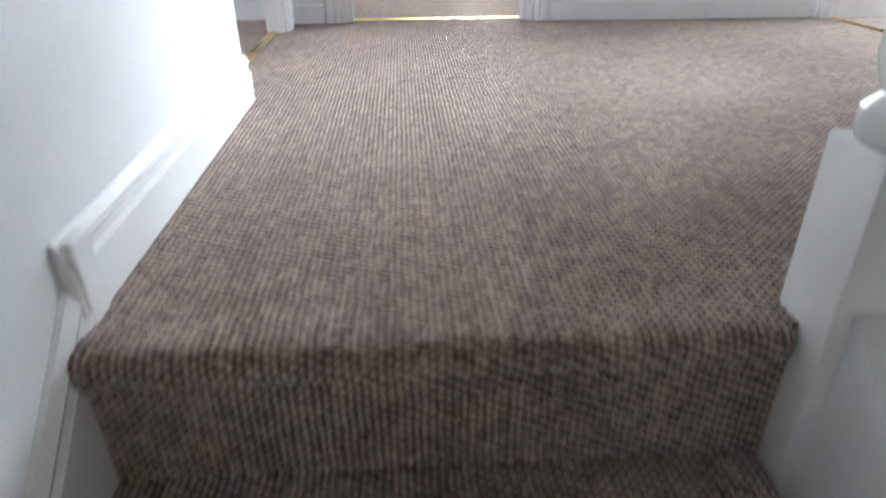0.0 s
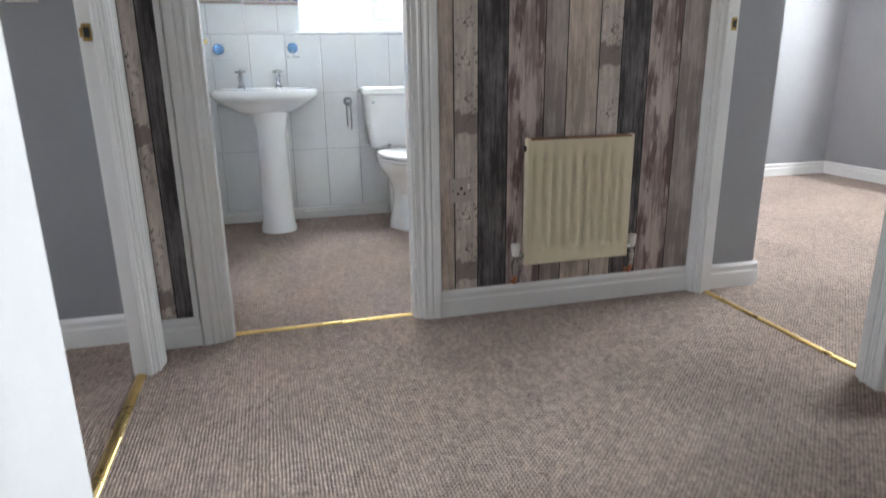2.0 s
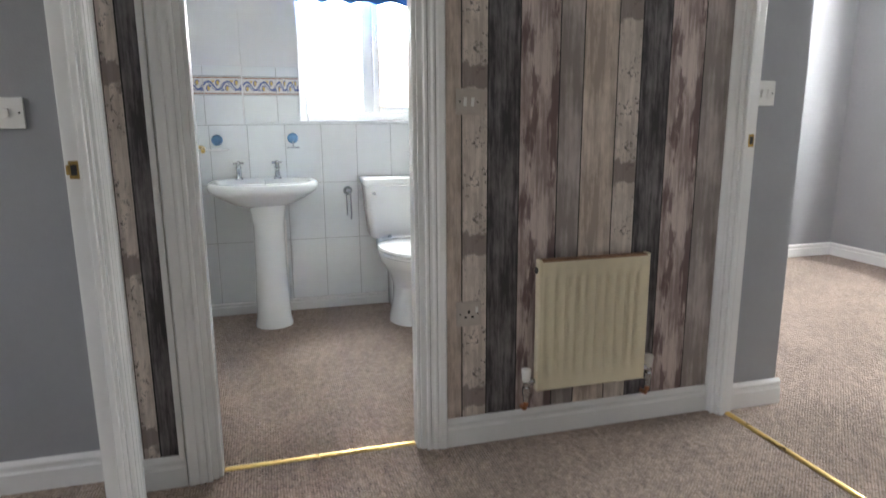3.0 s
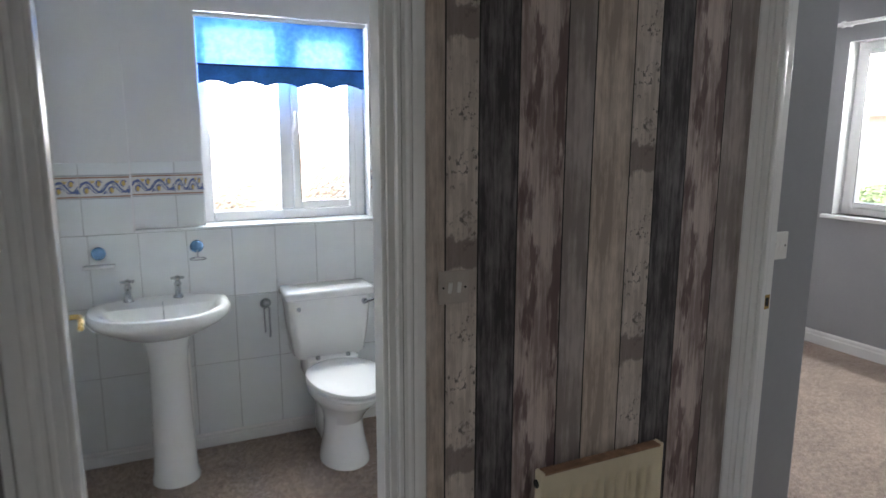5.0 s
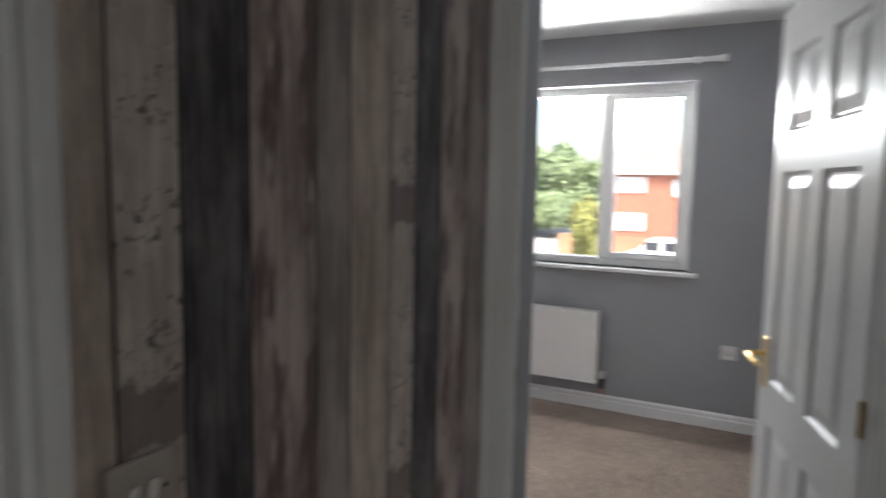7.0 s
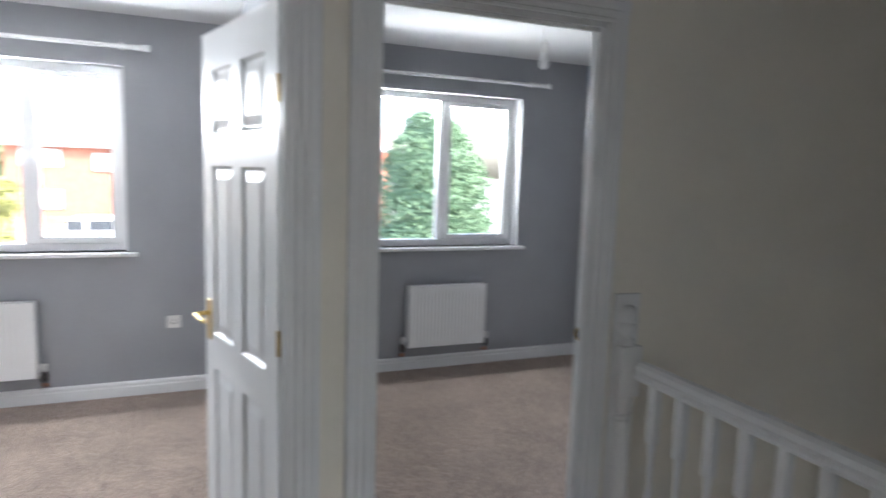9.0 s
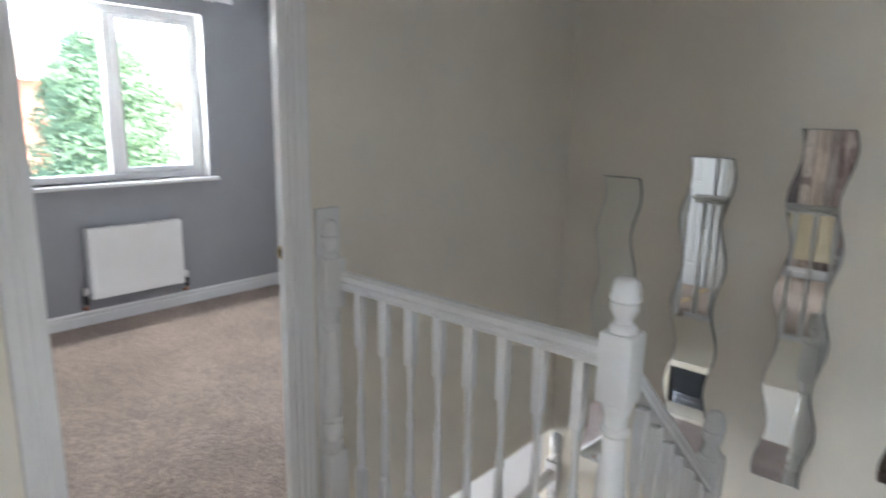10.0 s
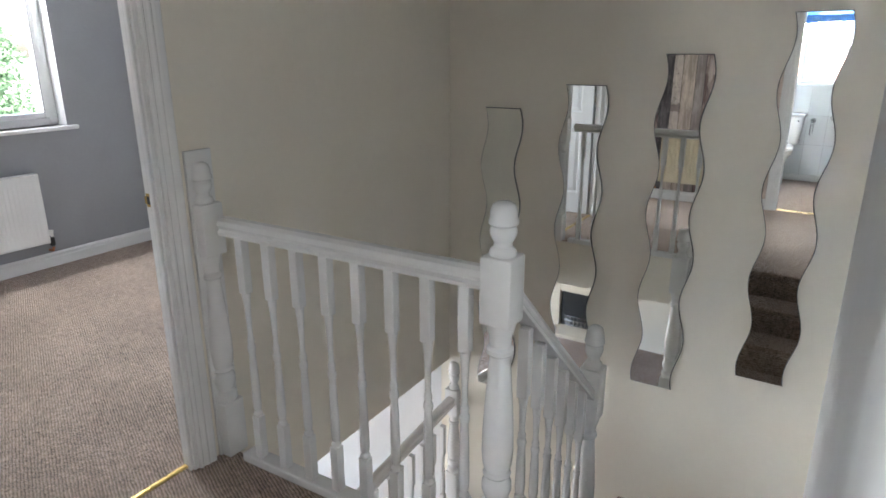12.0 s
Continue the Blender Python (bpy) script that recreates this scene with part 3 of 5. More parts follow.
# windows
def window(name, axis, c, side, u0, u1, z0, z1, label, pane=None, depth=0.10, bars=None, sashes=(0,), hinge_high=()):
    """A plastic window set in its opening: fixed lights and opening sashes between mullions. c: inner wall face; side: way outwards."""
    p = (lambda a, b, ua, ub, za, zb: (*sorted((c + side * a, c + side * b)), ua, ub, za, zb)) if axis == "x" else (lambda a, b, ua, ub, za, zb: (ua, ub, *sorted((c + side * a, c + side * b)), za, zb))
    d, f, s = depth, 0.05, 0.038
    bm = bmesh.new()
    for r in ((u0, u0 + f, z0, z1), (u1 - f, u1, z0, z1), (u0 + f, u1 - f, z0, z0 + f), (u0 + f, u1 - f, z1 - f, z1)):
        box(bm, *p(d, d + 0.07, *r), 0.006)
    root = tagged(part(name, bm, UPVC), label, "window", kind="structure")
    bars = bars or [(u0 + u1) / 2]
    for um in bars:
        part("mullion", boxes(p(d + 0.002, d + 0.068, um - 0.032, um + 0.032, z0 + f, z1 - f), bevel=0.006), UPVC, root)
    ends = [u0 + f - 0.03, *bars, u1 - f + 0.03]
    for k in range(len(ends) - 1):
        lo, hi = ends[k] + 0.03, ends[k + 1] - 0.03
        g0, g1, zg0, zg1 = lo, hi, z0 + f, z1 - f
        if k in sashes:
            bm = bmesh.new()
            for r in ((lo, lo + s, z0 + f, z1 - f), (hi - s, hi, z0 + f, z1 - f), (lo + s, hi - s, z0 + f, z0 + f + s), (lo + s, hi - s, z1 - f - s, z1 - f)):
                box(bm, *p(d - 0.012, d + 0.05, *r), 0.006)
            sash = part("sash", bm, UPVC, root)
            zc, hc = (z0 + z1) / 2, (lo + 0.036 if k in hinge_high else hi)
            bm = bmesh.new()
            box(bm, *p(d - 0.026, d - 0.010, hc - 0.028, hc - 0.008, zc - 0.05, zc + 0.05), 0.004)
            box(bm, *p(d - 0.045, d - 0.026, hc - 0.026, hc - 0.012, zc - 0.03, zc + 0.06), 0.004)
            part("handle", bm, UPVC, sash)
            part("gasket", boxes(p(d - 0.0125, d - 0.010, lo + s - 0.003, lo + s, z0 + f + s, z1 - f - s), p(d - 0.0125, d - 0.010, hi - s, hi - s + 0.003, z0 + f + s, z1 - f - s), p(d - 0.0125, d - 0.010, lo + s, hi - s, z0 + f + s - 0.003, z0 + f + s)), DARK, sash)
            g0, g1 = lo + s, hi - s
        g = part("pane", boxes(p(d + 0.028, d + 0.036, g0 - 0.004, g1 + 0.004, zg0, zg1)), pane or GLASS, root)
        g.visible_shadow = False
    return root


window("window_1", "x", XF, 1, *W1, "white plastic three-light bedroom window with opening sashes", bars=[2.853, 3.48], sashes=(0, 2), hinge_high=(2,))
window("window_2", "x", XF, 1, *W2, "white plastic bedroom window with an opening sash")
# unseen window, added where its daylight reaches the landing
window("window_4", "x", -3.2, -1, 0.9, 2.1, 1.0, 2.1, "unseen white plastic window added to the side room to let light in")
for nm, w in (("window_sill_1", W1), ("window_sill_2", W2)):
    tagged(part(nm, boxes((XF - 0.045, XF + 0.10, w[0] - 0.06, w[1] + 0.06, w[2] - 0.028, w[2]), bevel=0.006), GLOSS), "white gloss wooden window sill", "window sill", kind="structure")


def wall_mirror(x, ztop, zlen, turn):
    """A wavy-edged frameless mirror strip with a ground rim, close to the wall."""
    root = thing("wavy_mirror", "frameless wavy-edged strip mirror on a magnolia wall", "mirror", pose(x, YM + 0.006, ztop, 0, 0, turn), "mirrors up the stairs")
    bm, rim = bmesh.new(), bmesh.new()
    w, n, e = 0.1, 96, 0.0035
    rows, outs = [], []
    for i in range(n + 1):
        t = i / n
        off = -0.020 * math.sin(2 * math.pi * (t * 3.85 + 0.03))
        z = -t * zlen
        zi = min(max(z, -zlen + e), -e)
        rows.append([bm.verts.new((off - w + e, 0.007, zi)), bm.verts.new((off + w - e, 0.007, zi))])
        outs.append([rim.verts.new(p) for p in ((off - w + e, 0.007, zi), (off - w, 0.004, z), (off - w, -0.003, z), (off + w, -0.003, z), (off + w, 0.004, z), (off + w - e, 0.007, zi))])
    for a, b in zip(rows, rows[1:]):
        bm.faces.new((a[0], a[1], b[1], b[0]))
    for a, b in zip(outs, outs[1:]):
        for j in range(5):
            rim.faces.new((a[j], b[j], b[j + 1], a[j + 1]))
    rim.faces.new(outs[0])
    rim.faces.new(outs[-1][::-1])
    bmesh.ops.recalc_face_normals(bm, faces=bm.faces)
    part("mirror_glass", bm, MIRROR, root)
    part("ground_rim", rim, MIRROREDGE, root, "dark ground glass rim")
    return root


MIRROREDGE = mat("dark_mirror_edge", (0.10, 0.11, 0.11), 0.3, var=0.1)
for x, z, turn in ((1.265, 1.175, -0.6), (0.829, 1.30, -0.5), (0.372, 1.442, -0.3), (-0.109, 1.602, -2.5)):
    wall_mirror(x, z, 1.62, turn)


# ---- landing: balustrades ----
def baluster_mesh(h, square_top=0.20, square_low=0.17, w=0.033):
    """A slender turned spindle of height h with square ends."""
    bm = bmesh.new()
    box(bm, -w / 2, w / 2, -w / 2, w / 2, 0, square_low, 0.002, 1)
    box(bm, -w / 2, w / 2, -w / 2, w / 2, h - square_top, h, 0.002, 1)
    a, b = square_low, h - square_top
    prof = [(0.015, 0), (0.017, 0.01), (0.010, 0.022), (0.014, 0.03), (0.0155, 0.06), (0.0135, 0.20), (0.011, 0.26), (0.0145, 0.275), (0.0145, 0.29), (0.010, 0.30), (0.013, 0.315), (0.009, 0.33)]
    s = (b - a)
    k = [(r, a + s * z / 0.5) for r, z in prof] + [(0.0085, a + s * 0.72), (0.011, a + s * 0.90), (0.014, a + s * 0.97), (0.015, b)]
    lathe(k, 12, bm)
    return bm


def newel_mesh(z0, zb, zt0, zt1, top, w=0.088):
    """A turned newel post: square foot to zb, vase and ball, square block zt0 to zt1, ball cap to top."""
    bm = bmesh.new()
    box(bm, -w / 2, w / 2, -w / 2, w / 2, z0, zb, 0.006)
    box(bm, -w / 2, w / 2, -w / 2, w / 2, zt0, zt1, 0.007)
    s = zt0 - zb
    prof = [(0.040, 0), (0.043, 0.02), (0.043, 0.05), (0.030, 0.075), (0.034, 0.09), (0.042, 0.13), (0.042, 0.17), (0.033, 0.205), (0.040, 0.22), (0.034, 0.235), (0.040, 0.27), (0.044, 0.34), (0.043, 0.45), (0.038, 0.60), (0.030, 0.78), (0.028, 0.84), (0.036, 0.855), (0.036, 0.875), (0.029, 0.89), (0.031, 0.94), (0.038, 0.975), (0.040, 1.0)]
    lathe([(r, zb + s * z) for r, z in prof], 24, bm)
    c = top - zt1
    cap = [(0.034, 0), (0.035, 0.05), (0.033, 0.11), (0.024, 0.17), (0.023, 0.24), (0.030, 0.32), (0.035, 0.42), (0.034, 0.50), (0.030, 0.545), (0.038, 0.59), (0.038, 0.65), (0.035, 0.71), (0.034, 0.82), (0.029, 0.93), (0.018, 0.985), (0.003, 1)]
    lathe([(r, zt1 + c * z) for r, z in cap], 24, bm)
    return bm


RAIL = [(-0.027, 0), (0.027, 0), (0.030, 0.012), (0.022, 0.022), (0.030, 0.034), (0.027, 0.050), (0.012, 0.058), (-0.012, 0.058), (-0.027, 0.050), (-0.030, 0.034), (-0.022, 0.022), (-0.030, 0.012)]
NX, NY = 0.450, 0.542
bal = thing("landing_balustrade", "white gloss painted landing balustrade with turned spindles", "balustrade", pose(NX, NY, 0))
part("newel_post", newel_mesh(-0.30, 0.20, 0.785, 0.968, 1.106), GLOSS, bal, "turned newel post with a ball cap", smooth=True)
part("handrail", sweep(RAIL, (0.04, 0, 0.872), (1.03, 0, 0.872), (0, 1, 0), (0, 0, 1)), GLOSS, bal)
part("base_rail", boxes((0.04, 1.03, -0.03, 0.03, -0.002, 0.032), bevel=0.006), GLOSS, bal)
hn = newel_mesh(0.0, 0.22, 0.785, 0.968, 1.106, 0.088)
bmesh.ops.bisect_plane(hn, geom=hn.verts[:] + hn.edges[:] + hn.faces[:], plane_co=(0.012, 0, 0), plane_no=(1, 0, 0), clear_outer=True)
o = part("half_newel", hn, GLOSS, bal, "half newel fixed to the wall", smooth=True)
o.location = (XR - NX - 0.012, 0, 0)
part("backing_board", boxes((XR - NX - 0.014, XR - NX - 0.001, -0.052, 0.052, 0.0, 1.145), bevel=0.002), GLOSS, bal)
first = None
for k in range(8):
    u = 0.105 + k * 0.1215
    if first is None:
        first = part("spindle", baluster_mesh(0.842), GLOSS, bal, smooth=True)
        o = first
    else:
        o = new("spindle", first.data)
        o.parent = bal
    o.location = (u, 0, 0.032)

N2Y = -0.30
flight = thing("stair_balustrade", "white gloss painted sloping stair balustrade with turned spindles", "balustrade", pose(NX, N2Y, 0))
part("newel_post", newel_mesh(-1.0, -0.52, 0.05, 0.275, 0.45), GLOSS, flight, "turned newel post with a ball cap", smooth=True)
part("handrail", sweep(RAIL, (0, 0.04, 0.15), (0, NY - 0.04 - N2Y, 0.83), (1, 0, 0), (0, 0, 1)), GLOSS, flight)
bm = sweep([(-0.020, -0.30), (0.020, -0.30), (0.020, 0.03), (0.024, 0.036), (0.024, 0.052), (-0.024, 0.052), (-0.024, 0.036), (-0.020, 0.03)], (0, 0.03, -0.66), (0, NY - 0.04 - N2Y, -0.01), (1, 0, 0), (0, 0, 1))
part("string", bm, GLOSS, flight, "sloping outer stair string")
first = None
for k in range(6):
    y = 0.115 + k * 0.112
    zl = -0.66 + (y - 0.03) * 0.65 / (NY - 0.07 - N2Y) + 0.045
    if first is None:
        first = part("spindle", baluster_mesh(0.775, 0.22, 0.20), GLOSS, flight, smooth=True)
        o = first
    else:
        o = new("spindle", first.data)
        o.parent = flight
    o.location = (0, y, zl)

low = thing("lower_balustrade", "white gloss painted balustrade of the lower stair turn", "balustrade", pose(1.55, YM, -1.44))
hn = newel_mesh(0.0, 0.30, 0.72, 0.90, 1.08)
bmesh.ops.bisect_plane(hn, geom=hn.verts[:] + hn.edges[:] + hn.faces[:], plane_co=(0, -0.001, 0), plane_no=(0, -1, 0), clear_outer=True)
part("half_newel", hn, GLOSS, low, "half newel fixed to the wall", smooth=True)
part("handrail", sweep(RAIL, (0, 0.045, 0.80), (0, 1.60, 0.663), (1, 0, 0), (0, 0, 1)), GLOSS, low)
part("base_rail", boxes((-0.025, 0.025, 0.0, 1.60, 0.0, 0.04), bevel=0.005), GLOSS, low)
first = None
for k in range(13):
    if first is None:
        first = part("spindle", baluster_mesh(0.67), GLOSS, low, smooth=True)
        o = first
    else:
        o = new("spindle", first.data)
        o.parent = low
    o.location = (0, 0.14 + 0.115 * k, 0.035)

# landing edge: fascia over the stairwell
tagged(part("landing_fascia", boxes((0.51, XR, 0.515, 0.539, -0.36, -0.004), bevel=0.003), CREAM), "magnolia painted edge of the landing floor", "fascia", kind="structure")


# ---- radiators ----
RUSTY = mat("rusted_cream_enamel", (0.30, 0.17, 0.10), 0.8, var=0.5, scale=18, bump=0.3, bscale=120)


def radiator(label, w, h, d, material, m, flutes, group, caps=True, deep=0.008):
    """A pressed steel panel radiator, origin at its lower centre on the wall; it faces -y."""
    r = thing("radiator", label, "radiator", m, group)
    n = max(60, flutes * 8)
    bm = bmesh.new()
    mx, mz = (0.018, 0.050) if caps else (0.035, 0.055)
    cols = []
    for i in range(n + 1):
        x = -w / 2 + w * i / n
        inside = mx < x + w / 2 < w - mx
        ph = (x + w / 2 - mx) / (w - 2 * mx) * flutes
        dep = deep * (0.5 - 0.5 * math.cos(2 * math.pi * ph)) ** 0.7 if inside else 0.0
        zs = [0, mz, mz + 0.02, h - mz - 0.02, h - mz, h]
        ds = [0, 0, dep, dep, 0, 0]
        cols.append([bm.verts.new((x, -d + q, z)) for q, z in zip(ds, zs)])
    for a, b in zip(cols, cols[1:]):
        for j in range(5):
            bm.faces.new((a[j], b[j], b[j + 1], a[j + 1]))
    ob = part("front_panel", bm, material, r, smooth=True)
    part("back_panel", boxes((-w / 2 + 0.004, w / 2 - 0.004, -0.040, -0.028, 0.01, h - 0.01), bevel=0.003), material, r)
    part("side_panel", boxes((-w / 2 - 0.002, -w / 2 + 0.010, -d - 0.001, -0.030, -0.002, h + 0.003), bevel=0.003), material, r)
    part("side_panel", boxes((w / 2 - 0.010, w / 2 + 0.002, -d - 0.001, -0.030, -0.002, h + 0.003), bevel=0.003), material, r)
    part("lower_edge", boxes((-w / 2 + 0.01, w / 2 - 0.01, -d - 0.0015, -d + 0.014, -0.001, 0.008), bevel=0.003), material, r)
    bm = bmesh.new()
    box(bm, -w / 2 + 0.01, w / 2 - 0.01, -d - 0.0015, -d + 0.016, h - 0.006, h + 0.001, 0.002)
    box(bm, -w / 2 + 0.01, w / 2 - 0.01, -0.044, -0.03, h - 0.006, h + 0.001, 0.002)
    for i in range(int(w / 0.014)):
        x = -w / 2 + 0.014 + i * 0.014
        if x < w / 2 - 0.016:
            box(bm, x - 0.003, x + 0.003, -d + 0.012, -0.042, h - 0.008, h - 0.002)
    part("top_grille", bm, RUSTY if caps else material, r, "rust-stained top grille" if caps else "")
    for q in (-w / 4, w / 4):
        part("bracket", boxes((q - 0.02, q + 0.02, -0.030, 0, 0.05, 0.09)), material, r)
    for s, big in ((-1, caps), (1, True)):
        x = s * (w / 2 + 0.032)
        yc = -d / 2 - 0.01
        v = part("valve", lathe([(0.010, -0.022), (0.010, 0.0), (0.014, 0.004), (0.014, 0.03), (0.009, 0.034), (0.009, 0.05)], 14, at=(x, yc, -0.02)), CHROME, r, smooth=True)
        part("union", lathe([(0.009, 0), (0.013, 0.004), (0.013, 0.022), (0.009, 0.026), (0.009, 0.034)], 12, at=(min(x, x - s * 0.034), yc, 0.03), axis="X"), CHROME, v, smooth=True)
        part("valve_cap", lathe([(0.012, 0.052), (0.0135, 0.055), (0.0170, 0.092), (0.015, 0.097), (0.003, 0.099)], 16, at=(x, yc, -0.02)), PLASTIC, v, smooth=True)
        if not caps:
            part("valve_body", lathe([(0.010, -0.035), (0.017, -0.03), (0.017, 0.02), (0.012, 0.026)], 14, at=(x, yc, 0.0)), BLACK, v, "dark valve body", smooth=True)
        part("pipe", tube([(x, yc, -0.02), (x, yc, -0.055), (x, yc + 0.01, -0.07), (x, -0.004, -0.075)], 0.009), COPPER, r, smooth=True)
    if caps:
        part("vent_plug", lathe([(0.011, -0.004), (0.011, 0.0), (0.006, 0.001)], 12, at=(-w / 2 - 0.001, -d / 2 - 0.01, h - 0.035), axis="X"), DARK, r, smooth=True)
    return r


radiator("small yellowed cream fluted radiator on planked wallpaper", 0.41, 0.455, 0.060, CREAMRAD, pose(1.053, YF - 0.002, 0.188), 10, "", True, 0.013)
radiator("white panel radiator under a bedroom window", 0.73, 0.478, 0.100, WHITERAD, pose(XF, 3.175, 0.196, 0, 0, -90), 22, "bedroom radiators", False, 0.006)
radiator("white panel radiator under a bedroom window", 0.645, 0.478, 0.100, WHITERAD, pose(XF, 0.057, 0.196, 0, 0, -90), 20, "bedroom radiators", False, 0.006)


# ---- switches and sockets, facing -y ----
PAPERED = mat("paper_covered_plate", (0.50, 0.445, 0.40), 0.5, var=0.12, scale=20)


def plate(name, label, category, m, kind, w=0.085, face=None):
    r = thing(name, label, category, m, "electrical plates")
    part("plate", boxes((-w / 2, w / 2, -0.009, 0, -w / 2 if w < 0.1 else -0.0425, w / 2 if w < 0.1 else 0.0425), bevel=0.003), face or PLASTIC, r)
    for s in (-1, 1):
        part("screw", lathe([(0.003, -0.0095), (0.003, -0.0085)], 8, at=(s * w * 0.36, 0, 0), axis="Y"), DARK, r)
    if kind == "switch":
        for x in (-0.012, 0.012):
            bm = bmesh.new()
            box(bm, x - 0.005, x + 0.005, -0.014, -0.008, -0.014, 0.014, 0.002)
            bmesh.ops.rotate(bm, verts=bm.verts, cent=(0, -0.01, 0), matrix=Matrix.Rotation(radians(10), 3, "X"))
            part("rocker", bm, PLASTIC, r)
    elif kind == "one":
        part("rocker", boxes((-0.006, 0.006, -0.014, -0.008, -0.012, 0.012), bevel=0.002), PLASTIC, r)
    else:
        part("pin_hole", boxes((-0.004, 0.004, -0.0096, -0.0085, 0.002, 0.013)), DARK, r)
        for x in (-0.012, 0.012):
            part("pin_hole", boxes((x - 0.0045, x + 0.0045, -0.0096, -0.0085, -0.014, -0.007)), DARK, r)
        part("rocker", boxes((0.022, 0.031, -0.013, -0.008, 0.004, 0.024), bevel=0.002), PLASTIC, r)
    return r


plate("light_switch", "double light switch papered to match the plank wallpaper", "light switch", pose(0.619, YF - 0.0015, 1.152, 0, 1.5, 0), "switch", 0.080, face=PAPERED)
plate("wall_socket", "power socket papered to match the plank wallpaper", "power socket", pose(0.621, YF - 0.0015, 0.468), "socket", face=PAPERED)
plate("light_switch", "white light switch on a grey wall by a door", "light switch", pose(1.694, 2.475, 1.18), "switch")
plate("light_switch", "white light switch on the grey side room wall", "light switch", pose(-0.668, 2.60, 1.125), "one")
plate("wall_socket", "white single power socket on a grey bedroom wall", "power socket", pose(XF, 2.027, 0.487, 0, 0, -90), "socket")
plate("wall_socket", "white single power socket on a grey bedroom wall", "power socket", pose(3.15, BK, 0.45), "socket", 0.146)


# ---- doors ----
def panel_door(name, label, m, w=0.70, h=1.96):
    """A moulded six-panel door leaf, hinged at the origin, along +x; its panels are sunk on both faces."""
    t = 0.035
    r = thing(name, label, "door", m, "panel doors")
    stile, mid = 0.105, 0.095
    pw = (w - 2 * stile - mid) / 2
    rows = ((0.20, 0.80), (0.93, 1.54), (1.65, 1.87))
    us = [0, stile, stile + pw, stile + pw + mid, w - stile, w]
    bm = bmesh.new()
    for a, b in ((us[0], us[1]), (us[2], us[3]), (us[4], us[5])):
        box(bm, a, b, -t / 2, t / 2, 0.01, h)
    for z0, z1 in ((0.01, rows[0][0]), (rows[0][1], rows[1][0]), (rows[1][1], rows[2][0]), (rows[2][1], h)):
        for a, b in ((us[1], us[2]), (us[3], us[4])):
            box(bm, a, b, -t / 2, t / 2, z0, z1)
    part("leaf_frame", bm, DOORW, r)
    for a, b in ((us[1], us[2]), (us[3], us[4])):
        for z0, z1 in rows:
            bm = bmesh.new()
            for s in (-1, 1):
                lv = []
                for inset, dep in ((0, 0), (0.010, 0.011), (0.016, 0.011), (0.046, 0.003)):
                    y = s * (t / 2 - dep)
                    lv.append([bm.verts.new((x, y, z)) for x, z in ((a + inset, z0 + inset), (b - inset, z0 + inset), (b - inset, z1 - inset), (a + inset, z1 - inset))])
                for p, q in zip(lv, lv[1:]):
                    for i in range(4):
                        bm.faces.new((p[i], p[(i + 1) % 4], q[(i + 1) % 4], q[i]))
                bm.faces.new(lv[-1])
            bmesh.ops.recalc_face_normals(bm, faces=bm.faces)
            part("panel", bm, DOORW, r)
    for s in (-1, 1):
        y = s * t / 2
        hd = part("handle", boxes((w - 0.075, w - 0.035, *sorted((y, y + s * 0.006)), 0.90, 1.05), bevel=0.003), BRASS, r, "polished brass lever handle")
        part("lever", tube([(w - 0.055, y, 1.0), (w - 0.055, y + s * 0.045, 1.0), (w - 0.062, y + s * 0.055, 1.0), (w - 0.10, y + s * 0.056, 0.998), (w - 0.155, y + s * 0.05, 0.99)], 0.008), BRASS, hd, smooth=True)
    for z in (0.22, 1.0, 1.72):
        part("hinge", lathe([(0.006, z), (0.006, z + 0.075)], 10, at=(-0.004, 0.018, 0)), AGEDBRASS, r, smooth=True)
    return r


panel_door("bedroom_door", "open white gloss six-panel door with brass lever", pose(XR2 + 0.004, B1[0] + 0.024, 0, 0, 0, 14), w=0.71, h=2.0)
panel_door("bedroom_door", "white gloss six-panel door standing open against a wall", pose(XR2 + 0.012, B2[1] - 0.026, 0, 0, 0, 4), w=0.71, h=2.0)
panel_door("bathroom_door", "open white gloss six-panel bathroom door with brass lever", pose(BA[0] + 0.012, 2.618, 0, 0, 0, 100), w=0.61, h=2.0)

# strike plates of the door latches
for x, y, z, rz in ((1.628, B1[1] - 0.0225, 1.02, 0), (1.628, B2[0] + 0.0225, 1.0, 180), (-0.446, LD[1] - 0.0225, 0.985, 0)):
    st = thing("strike_plate", "brass latch strike plate in a white door lining", "strike plate", pose(x, y, z, 0, 0, rz), "strike plates")
    part("plate", boxes((-0.011, 0.011, -0.002, 0, -0.022, 0.022), bevel=0.0008), AGEDBRASS, st)
    part("latch_hole", boxes((-0.007, 0.007, -0.0026, -0.0018, -0.013, 0.013)), DARK, st)
    part("lip", boxes((-0.017, -0.010, -0.004, 0.0, -0.012, 0.012), bevel=0.001), AGEDBRASS, st)


